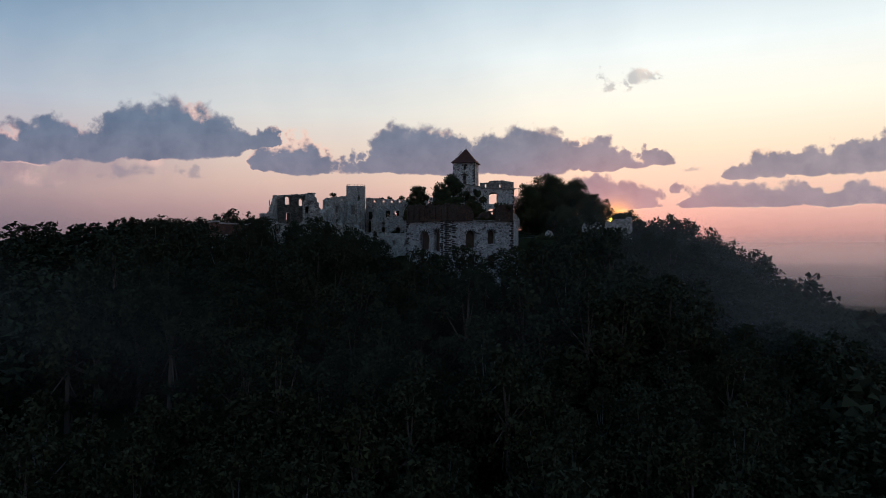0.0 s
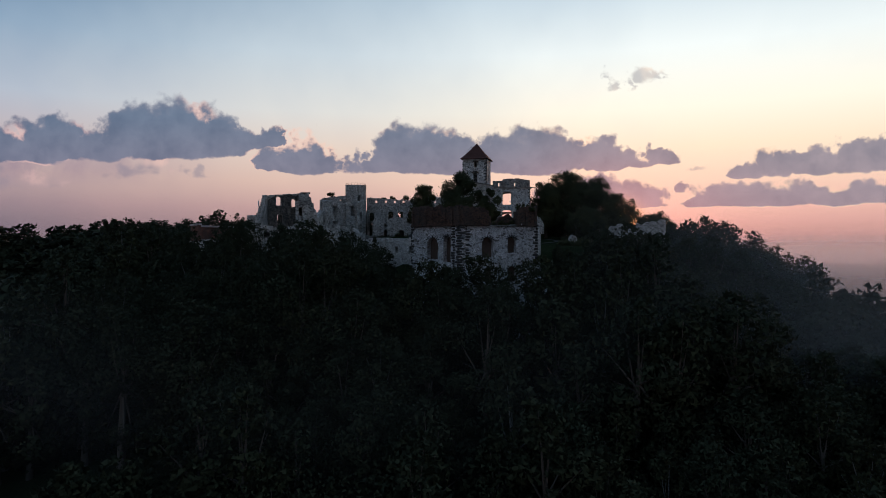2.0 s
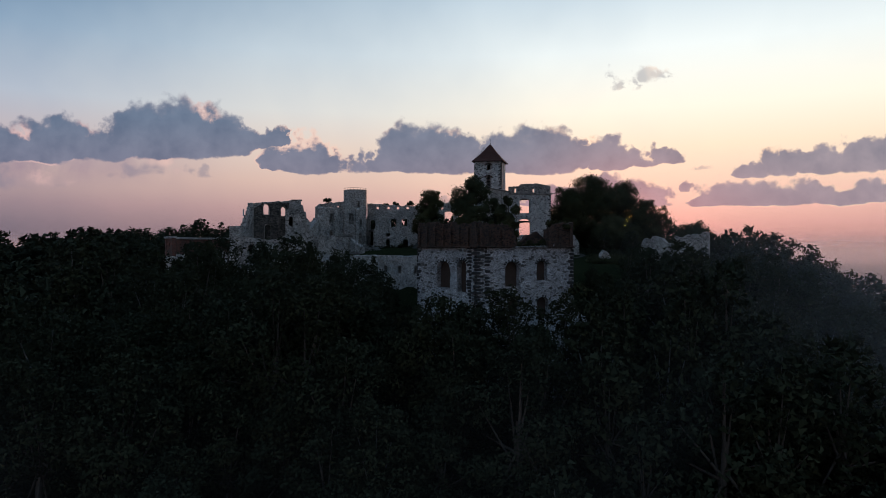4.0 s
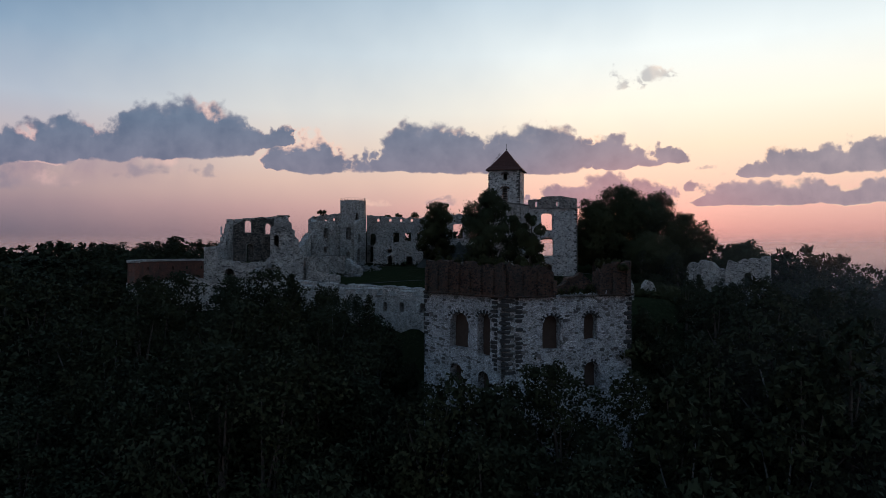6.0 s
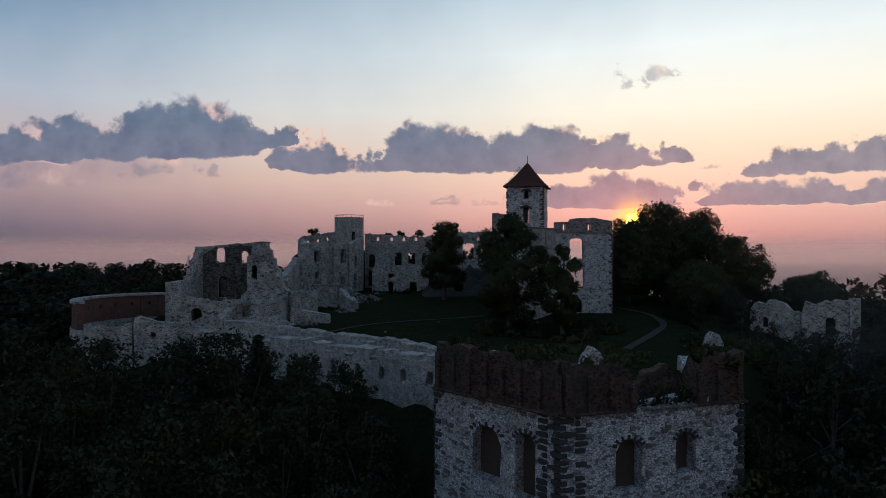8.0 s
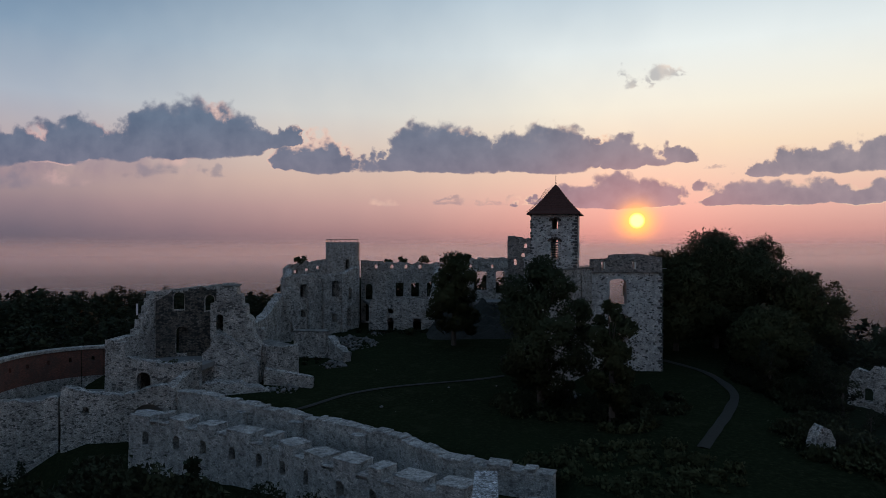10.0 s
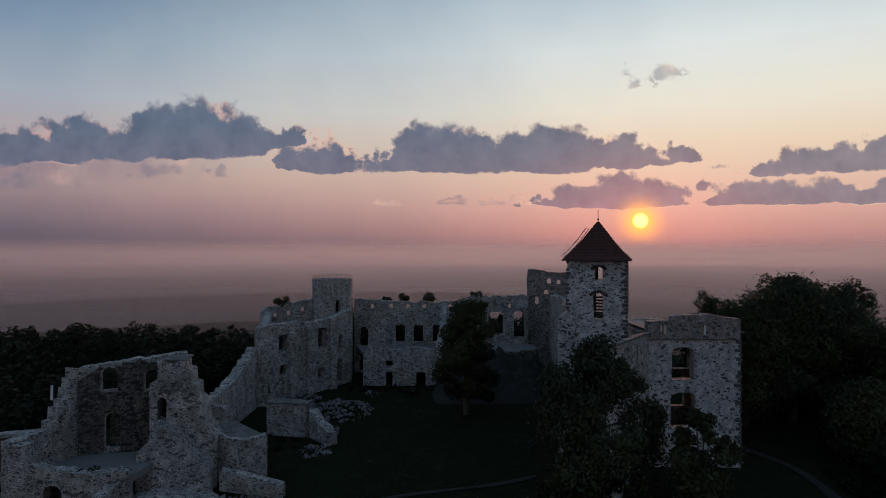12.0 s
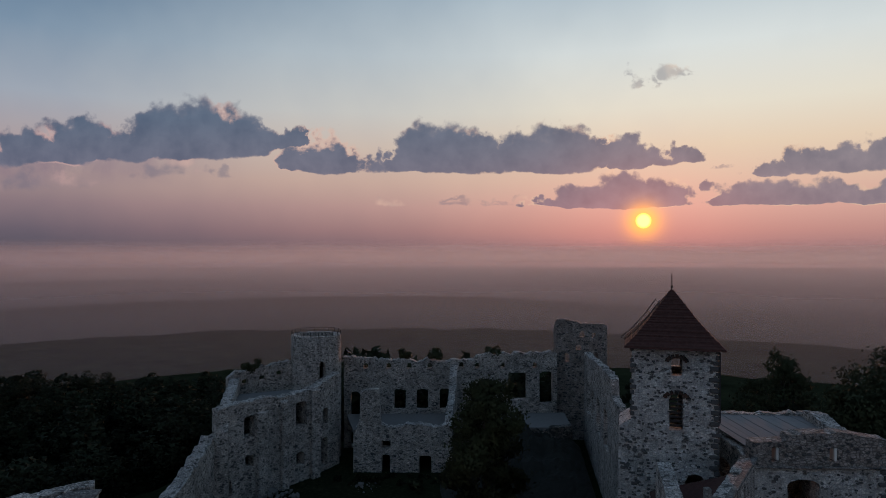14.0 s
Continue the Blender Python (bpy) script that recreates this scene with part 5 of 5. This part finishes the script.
def build_far_ruin():
    r = thing("outer_ruin", "crumbled stretch of pale outer wall among trees", "ruin")
    wall(r, (46.6, 34.6), (51.6, 30.4), -8, [(0, 5.0), (0.7, 6.3), (2.0, 6.0), (3.2, 6.8), (4.6, 6.1), (5.6, 5.2), (6.5, 5.0)], 1.0, ((2.0, 0.9, 2.6, 4.2, 0.3),), STONE, jag=0.5)
    wall(r, (51.6, 30.0), (57.4, 26.4), -10, [(0, 5.0), (0.4, 6.5), (1.6, 6.2), (2.6, 6.9), (4, 6.8), (6.8, 7.3)], 1.2, ((3.4, 1.2, 2.2, 4.6, 0.3),), STONE, jag=0.3)
    wall(r, (57.4, 26.4), (59.4, 33.0), -10, [(0, 7.5), (3, 6.4), (7, 6.0)], 1.2, (), STONE, jag=0.4)
    for k, (x, y, z) in enumerate(((16.0, -6, 3.3), (35.6, 18.6, 1.6), (23.6, -13.5, 3.9))):
        o = thing("wall_stump", "broken stump of pale rubble masonry", "ruin")
        wall(o, (x - 1.0, y), (x + 1.1, y + 0.4), z - 0.6, [(0, z + 0.8), (0.4, z + 1.9), (0.9, z + 2.3), (1.5, z + 2.0), (2.1, z + 0.9)], 1.2, (), STONE, jag=0.35, step=0.25, rough=0.14)


build_far_ruin()


def build_railing():
    r = thing("stair_railing", "dark wooden railing beside steps on the lawn", "railing")
    pts = [Vector((8.6 + 0.62 * k, 52.4 + 1.1 * k)) for k in range(5)]
    for p in pts:
        z = ground_height(p.x, p.y)
        part("post", rod((p.x, p.y, z - 0.2), (p.x, p.y, z + 1.15), 0.06), r)
    for p, q in zip(pts, pts[1:]):
        for h in (0.55, 1.08):
            part("rail", rod((p.x, p.y, ground_height(p.x, p.y) + h), (q.x, q.y, ground_height(q.x, q.y) + h), 0.045), r)


build_railing()


# ---- trees ----
def leaf_cloud(rng, clumps, leaves, size, flat=0.8, corners=4):
    """Leaf sprays, small folded quads or plain triangles, scattered over the skins of many clumps. clumps: (x, y, z, radius)."""
    c = np.array(clumps)
    share = c[:, 3] ** 2
    pick = rng.choice(len(c), leaves, p=share / share.sum())
    d = rng.normal(size=(leaves, 3))
    d /= np.linalg.norm(d, axis=1)[:, None]
    rad = c[pick, 3] * (0.45 + 0.65 * rng.random(leaves) ** 0.8 + 0.45 * (rng.random(leaves) < 0.07))
    p = c[pick, :3] + d * rad[:, None] * np.array([1, 1, flat])
    a = rng.normal(size=(leaves, 3))
    a /= np.linalg.norm(a, axis=1)[:, None]
    b = np.cross(a, rng.normal(size=(leaves, 3)))
    b /= np.linalg.norm(b, axis=1)[:, None]
    s = size * (0.55 + 0.9 * rng.random(leaves))[:, None]
    n = np.cross(a, b)
    v = np.stack([p - a * s, p - b * s * 0.55 + n * s * 0.15, p + a * s, p + b * s * 0.55 + n * s * 0.15], 1)
    if corners == 3:
        v = np.stack([p - a * s, p + a * s * 0.7 - b * s * 0.5, p + a * s * 0.5 + b * s * 0.6], 1)
    whole = p - c[:, :3].mean(0)
    whole /= np.linalg.norm(whole, axis=1)[:, None]
    way = d * 0.5 + whole * 0.7 + rng.normal(size=(leaves, 3)) * 0.14 + np.array([0, 0, 0.25])
    way /= np.linalg.norm(way, axis=1)[:, None]
    return v.reshape(-1, 3), np.repeat(way, v.shape[1], 0)


def leaf_mesh(name, leaves, mat, corners=4):
    verts, way = leaves
    n = len(verts) // corners
    me = bpy.data.meshes.new(name)
    me.vertices.add(len(verts))
    me.vertices.foreach_set("co", verts.astype(np.float32).ravel())
    me.loops.add(n * corners)
    me.loops.foreach_set("vertex_index", np.arange(n * corners, dtype=np.int32))
    me.polygons.add(n)
    me.polygons.foreach_set("loop_start", np.arange(0, n * corners, corners, dtype=np.int32))
    me.materials.append(mat)
    me.update()
    me.validate()
    me.attributes.new("leaf_way", "FLOAT_VECTOR", "POINT").data.foreach_set("vector", way.astype(np.float32).ravel())
    return me


def limb(verts, faces, a, b, ra, rb, sides=6):
    a, b = Vector(a), Vector(b)
    way = (b - a).normalized()
    u = way.orthogonal().normalized()
    w = way.cross(u)
    k = len(verts)
    for p, r in ((a, ra), (b, rb)):
        for i in range(sides):
            t = math.tau * i / sides
            verts.append(p + (u * math.cos(t) + w * math.sin(t)) * r)
    faces += [(k + i, k + (i + 1) % sides, k + sides + (i + 1) % sides, k + sides + i) for i in range(sides)]


def broad_tree(seed, height, spread, leaves, size, base=0.25, lobes=16, mat=None, bark=None, corners=4):
    """A broad-leaved tree: tapered trunk with limbs, and a lobed crown with gaps. Returns the meshes of trunk and crown."""
    rng = np.random.default_rng(seed)
    clumps = []
    for k in range(lobes):
        f = (k + 0.5) / lobes
        z = height * (base + (1 - base) * (0.10 + 0.82 * f))
        fill = math.sin(math.pi * min(1, 0.18 + 0.80 * f)) ** 0.7
        a = k * 2.4 + rng.uniform(-0.5, 0.5)
        r = spread * fill * rng.uniform(0.2, 0.86)
        size_c = spread * rng.uniform(0.18, 0.42) * (0.65 + 0.5 * fill)
        clumps.append((math.cos(a) * r, math.sin(a) * r, z, size_c))
    for k in range(lobes * 2):
        c = clumps[rng.integers(lobes)]
        a, e = rng.uniform(0, math.tau), rng.uniform(-0.3, 1.3)
        clumps.append((c[0] + math.cos(a) * math.cos(e) * c[3], c[1] + math.sin(a) * math.cos(e) * c[3], c[2] + math.sin(e) * c[3] * 0.9, c[3] * rng.uniform(0.3, 0.5)))
    crown = leaf_mesh("crown", leaf_cloud(rng, clumps, leaves, size, 0.8, corners), mat or LEAF, corners)
    verts, faces = [], []
    r0 = 0.02 * height + 0.06
    top = Vector((rng.uniform(-0.4, 0.4), rng.uniform(-0.4, 0.4), height * 0.62))
    mid = Vector((top.x * 0.3, top.y * 0.3, height * 0.3))
    limb(verts, faces, (0, 0, -1.0), mid, r0 * 1.25, r0 * 0.8, 8)
    limb(verts, faces, mid, top, r0 * 0.8, r0 * 0.4, 8)
    for c in clumps[:lobes]:
        f = rng.uniform(0.3, 0.8)
        limb(verts, faces, mid.lerp(top, f), c[:3], r0 * 0.32, r0 * 0.08, 5)
    return mesh_from("trunk", verts, faces, bark or BARK, True), crown


def spruce(seed, height, spread, leaves, size):
    rng = np.random.default_rng(seed)
    clumps = []
    for k in range(40):
        f = (k + 0.5) / 40
        a, r = k * 2.4, spread * (1 - f) * 0.75
        clumps.append((math.cos(a) * r, math.sin(a) * r, height * (0.12 + 0.86 * f), spread * (0.12 + 0.32 * (1 - f))))
    crown = leaf_mesh("crown", leaf_cloud(rng, clumps, leaves, size, 0.5, 3), FAR_LEAF, 3)
    verts, faces = [], []
    limb(verts, faces, (0, 0, -1), (0, 0, height * 0.95), 0.2, 0.03, 7)
    return mesh_from("trunk", verts, faces, BARK, True), crown


def plant_tree(name, meshes, at, label, turn=0.0, group="", scale=1.0):
    t = thing(name, label, "tree", group)
    part("trunk", meshes[0], t)
    part("crown", meshes[1], t)
    t.matrix_basis = Matrix.LocRotScale(at, Euler((0, 0, turn)), (scale, scale, scale))
    return t


def on_ground(x, y):
    return (x, y, ground_height(x, y) - 0.1)


# trees of the court and by the walls
plant_tree("court_tree", broad_tree(1, 15.8, 4.8, 26000, 0.16, 0.04, 18), on_ground(1.7, 66.2), "dense broad-leaved tree standing on the court lawn")
plant_tree("court_tree", broad_tree(2, 17.4, 5.0, 40000, 0.15, 0.02, 22), on_ground(11.8, 31.8), "large leafy tree in front of the chapel annex")
plant_tree("court_tree", broad_tree(3, 13.4, 2.9, 16000, 0.15, 0.04, 18), on_ground(18.4, 26.6), "slender leafy tree on the dark lawn")
def crowned(x, y, top, spread, seed, leaves, label, lobes=24):
    """A broad tree whose crown ends at the height top."""
    z = ground_height(x, y) - 0.1
    plant_tree("lime_tree", broad_tree(seed, (top - z) * 0.97, spread, leaves, 0.2, 0.05, lobes, corners=3), (x, y, z), label, seed * 1.3)


crowned(43.4, 65.0, 23.2, 9.8, 5, 52000, "huge round-crowned tree beside the castle", 30)
crowned(36.2, 62.0, 19.6, 6.6, 6, 32000, "broad leafy tree close to the castle wall")
crowned(51.0, 67.0, 22.0, 8.4, 7, 34000, "broad leafy tree on the castle slope")
crowned(55.4, 60.5, 16.8, 6.8, 10, 26000, "broad leafy tree on the castle slope")
crowned(45.5, 52.0, 11.6, 6.8, 11, 26000, "low broad tree beside the path")
crowned(41.0, 87.0, 19.4, 6.5, 8, 20000, "broad leafy tree behind the castle")
crowned(62.0, 47.0, 9.6, 5.4, 12, 16000, "broad leafy tree on the castle slope")
plant_tree("spruce", spruce(9, 15, 3.6, 11000, 0.24), (-15.5, 4.0, -9.5), "dark pointed conifer below the curtain wall")

# the woods on the slopes
def wood_kinds(leaves, size):
    kinds = [broad_tree(20 + k, 13.0 + 0.8 * k, 4.6 + 0.25 * (k % 3), leaves, size, 0.05, 15, FAR_LEAF, BIRCH if k == 3 else BARK, 3) for k in range(6)]
    return kinds + [spruce(31, 15, 3.4, int(leaves * 0.85), size)]


KINDS, FINE = wood_kinds(3300, 0.26), wood_kinds(11500, 0.15)
SOURCE = []


def wooded(x, y):
    e = math.hypot((x - 3) / 48, (y - 48) / 50)
    below = x < 4 and y < 4.0 - 0.62 * (x - 3.6) - 4.6
    slope = x > 39.5 and y < 58
    if e < 1.03 and not slope and not below:
        return False
    if 0.0 < x < 27.5 and -26.5 < y < 8:
        return False
    if x < 6 and 0 < y < 50 and e < 1.25 and not below:
        return False
    if -57 < x < -30 and 23 < y < 52:
        return False
    if 45 < x < 62 and 22 < y < 38:
        return False
    return True


def sight_cap(x, y):
    """The greatest height of tree tops: low before the walls, where the view goes over them."""
    if x < -32 and y > 40:
        return 10.9 - max(0.0, y - 112) * 0.22
    if y > 75:
        return 6.0 if 20 < x < 39 else 15.0 if x < 30 else 19.0
    if y < -30:
        cap = float(np.interp(y, [-140, -100, -70, -55, -45, -35, -30], [-34, -24, -8, -2.2, -0.4, 1.5, 2.5]))
        if y > -46:
            cap += float(np.interp(x, [-20, -8, 0, 6, 12, 22, 30], [2.0, 1.8, 0.6, -1.4, -2.4, -3.0, -0.5]))
    else:
        cap = float(np.interp(x, [-45, -30, -22, -14, -5, -1, 3, 6], [7.4, 7.2, 6.8, 5.6, 2.8, 1.2, -1.4, -2.6]))
        if x < 4:
            cap = min(cap, 7.0 - 0.39 * y)
        if x > 27:
            if y > -5:
                cap = float(np.interp(x, [27, 34, 45, 52, 66, 76, 82, 84, 89, 93, 97, 110, 130], [0.5, 4.4, 5.6, 5.4, 6.8, 9.4, 5.0, 2.4, 1.8, -0.5, -6, -13, -19]))
            else:
                cap = float(np.interp(x, [27, 34, 45, 50, 56, 65, 80, 100], [0.5, 3.6, 7.4, 5.0, 4.0, 1.0, -6.5, -16]))
            if 40 < x < 62 and -8 < y < 27:
                cap = 3.9
            elif 62 <= x < 70 and y < 38:
                cap = min(cap, 3.0)
            elif 38 < x <= 50 and y > 15:
                cap = 8.0
    return cap


rng = random.Random(77)
spots, tries = [], 0
while len(spots) < 1750 and tries < 60000:
    tries += 1
    x, y = rng.uniform(-190, 140), rng.uniform(-120, 150)
    if rng.random() < 0.35:
        x, y = rng.uniform(-90, 90), rng.uniform(-110, 60)
    if not wooded(x, y):
        continue
    if (x + 38) ** 2 / 20 ** 2 + (y + 55) ** 2 / 14 ** 2 < 1:
        continue
    if any(abs(x - a) < 3.8 and abs(y - b) < 3.8 for a, b, *_ in spots):
        continue
    z = ground_height(x, y) - 0.2
    k = rng.randrange(len(KINDS)) if rng.random() < 0.8 else 1
    if k == 6 and (x > 27 or y < -30):
        k = 2
    tall = 13.0 + 0.8 * k if k < 6 else 15
    s = rng.uniform(0.75, 1.25)
    if -50 < x < 45 and -48 < y < 24:
        s = rng.uniform(1.2, 1.6)
    cap = sight_cap(x, y) + rng.uniform(-1.3, 0.7)
    if z + tall * s > cap:
        s = (cap - z) / tall
    if s < 0.28:
        continue
    spots.append((x, y, z, k, s))

for k, (x, y, top) in enumerate(((-2.5, 0.5, -2.6), (-6.5, 3.0, -1.4), (0.4, -5.5, -4.8), (-10.5, 5.2, 0.2), (-4.5, -4.0, -3.0), (-8.5, -1.0, -1.2))):
    z = ground_height(x, y) - 0.2
    spots.append((x, y, z, k % 3, max(0.3, (top - z) / (13.0 + 0.8 * (k % 3)))))

for k in range(9):
    x, y = 43.5 + k * 2.2, 25.2 - k * 0.5 + 1.2 * math.sin(k * 2.1)
    z = ground_height(x, y) - 0.2
    spots.append((x, y, z, k % 3, (4.0 + 0.6 * math.sin(k * 1.7) - z) / (13.0 + 0.8 * (k % 3))))

for k in range(9):
    x, y = -17 + k * 3.6, 97.5 + 1.5 * math.sin(k * 2.3)
    z = ground_height(x, y) - 0.2
    spots.append((x, y, z, k % 6, (14.6 + 0.7 * math.sin(k * 1.9) - z) / (13.0 + 0.8 * (k % 6))))

spots.sort(key=lambda q: math.hypot(q[0] - 5, (q[1] + 20) * 0.8))
near, rest = spots[:280], spots[280:]
names = ["broad-leaved tree in the dark wood on the castle slope"] * 3 + ["birch with a pale trunk in the slope wood"] + ["broad-leaved tree in the dark wood on the castle slope"] * 2 + ["pointed conifer in the slope wood"]
near.sort(key=lambda q: math.hypot(q[0] + 8, (q[1] + 24) * 0.8))
for i, (x, y, z, k, s) in enumerate(near):
    fine = i < 78
    at = Matrix.LocRotScale((x, y, z), Euler((0, 0, rng.uniform(0, 6.28))), None)
    have = [q for q in SOURCE if q[0] == (k, fine)]
    if not have:
        t = plant_tree("forest_tree", (FINE if fine else KINDS)[k], (x, y, z), names[k], rng.uniform(0, 6), "trees of the slope wood", s)
        SOURCE.append(((k, fine), t))
    else:
        t = copy_thing(have[0][1], at)
        t.scale = (s, s, s)


def far_wood():
    """All the trees beyond, joined."""
    parts, ways = [], []
    coarse, finer = [], []
    for k, (trunk, crown) in enumerate(KINDS):
        co = np.empty(len(crown.vertices) * 3, dtype=np.float32)
        crown.vertices.foreach_get("co", co)
        both = co.reshape(-1, 3, 3)
        co = both[::11]
        mid = co.mean(1, keepdims=True)
        way = np.empty(len(crown.vertices) * 3, dtype=np.float32)
        crown.attributes["leaf_way"].data.foreach_get("vector", way)
        coarse.append((mid + (co - mid) * 3.1, way.reshape(-1, 3, 3)[::11].reshape(-1, 3)))
        mid = both[1::2].mean(1, keepdims=True)
        finer.append((mid + (both[1::2] - mid) * 1.3, way.reshape(-1, 3, 3)[1::2]))
    for x, y, z, k, s in rest:
        a = rng.uniform(0, 6.28)
        broad = 1.5 if x < -32 and y > 40 else 1.15
        m = np.array([[math.cos(a) * broad, -math.sin(a) * broad, 0], [math.sin(a) * broad, math.cos(a) * broad, 0], [0, 0, 1]]) * s
        shape, way = finer[k] if (-95 < x < -32 and 40 < y < 118) or (abs(x - 5) < 55 and y < -35) or (24 < x < 92 and -50 < y < 45) else coarse[k]
        parts.append(shape.reshape(-1, 3) @ m.T + np.array([x, y, z]))
        ways.append(way.reshape(-1, 3) @ m.T / (s * broad))
    ob = new("far_wood", leaf_mesh("far_wood", (np.concatenate(parts), np.concatenate(ways)), FAR_LEAF, 3))
    tagged(ob, "dark broad-leaved forest covering the hills round the castle", "forest", kind="stuff")


far_wood()


def shrubs(spots, seed, label):
    rng2 = np.random.default_rng(seed)
    for x, y, z, r in spots:
        cl = [(rng2.normal() * r * 0.5, rng2.normal() * r * 0.5, r * rng2.uniform(0.2, 0.9), r * rng2.uniform(0.25, 0.5)) for _ in range(7)]
        ob = new("shrub", leaf_mesh("shrub", leaf_cloud(rng2, cl, int(260 * r), 0.2), LEAF))
        ob.location = (x, y, z)
        tagged(ob, label, "shrub", "shrubs on the ruins")


shrubs([(-9, 92, 16.6, 1.1), (-5, 92.2, 16.5, 1.6), (3.5, 92.6, 17.0, 1.2), (-27, 81, 16.9, 1.3), (-12, 91.5, 16.5, 0.8), (5.5, -14, 3.4, 1.0), (17.5, -17.5, 3.6, 1.2), (15.5, -15.5, 3.4, 1.3), (19.5, -13, 3.4, 1.2), (21.8, -19.6, 6.6, 0.6), (23.2, -19.8, -1.8, 1.4), (12.2, -22.4, -3.0, 0.8), (9, -13, 3.4, 0.9), (64, 42, 6.6, 0.9), (-32.3, 37.0, 5.0, 1.1), (-6, 76, 4.4, 1.0)], 5, "dark weedy shrub growing on broken masonry")


def undergrowth(name, seed, spots, label):
    """Low tangled growth, one leafy mass."""
    rng3 = np.random.default_rng(seed)
    clumps = []
    for x, y, rx, ry, high, count in spots:
        for _ in range(count):
            a, d = rng3.uniform(0, math.tau), math.sqrt(rng3.random())
            px, py = x + rx * d * math.cos(a), y + ry * d * math.sin(a)
            r = high * rng3.uniform(0.35, 0.75)
            clumps.append((px, py, max(ground_height(px, py), 3.3 if (3 < px < 25 and -20 < py < 3) else -99) + r * 0.35, r))
    ob = new(name, leaf_mesh(name, leaf_cloud(rng3, clumps, 110 * len(clumps), 0.17), LEAF))
    tagged(ob, label, "undergrowth", kind="stuff")


undergrowth("undergrowth", 8, [(13, 32, 6, 5, 1.5, 70), (19, 27, 4, 4, 1.3, 40), (17, 14, 9, 7, 1.1, 110), (14, -6, 9, 6, 0.9, 90), (25, 34, 3.5, 5, 1.2, 40), (41.5, 40, 3.5, 12, 1.6, 70), (38, 20, 5, 8, 1.6, 80), (-22, 56, 5, 3, 0.7, 20), (-8, 78, 8, 2, 0.7, 30)], "dark tangled weeds and low bushes under the trees")


def parapet_weeds():
    """Dry grass and seedlings rooted along the broken brick parapet."""
    rng4 = np.random.default_rng(12)
    clumps = []
    for p, q, s0, s1, top in ((BA, BB, 0.3, 10.4, 7.35), (BB, BC, 0.2, 4.4, 7.1), (BB, BC, 9.6, 12.6, 7.3), (BB, BC, 5.2, 9.2, 4.5)):
        p, q = Vector(p), Vector(q)
        run = (q - p).normalized()
        out = Vector((run.y, -run.x))
        for _ in range(int((s1 - s0) * 3)):
            m = p + run * rng4.uniform(s0, s1) - out * rng4.uniform(0.1, 0.9)
            r = rng4.uniform(0.12, 0.42)
            clumps.append((m.x, m.y, top + r * 0.5 + rng4.uniform(-0.3, 0.15), r))
    ob = new("parapet_weeds", leaf_mesh("parapet_weeds", leaf_cloud(rng4, clumps, 60 * len(clumps), 0.1, 1.3), LEAF))
    tagged(ob, "dark weeds and seedlings growing along the brick parapet", "weeds", kind="stuff")


parapet_weeds()
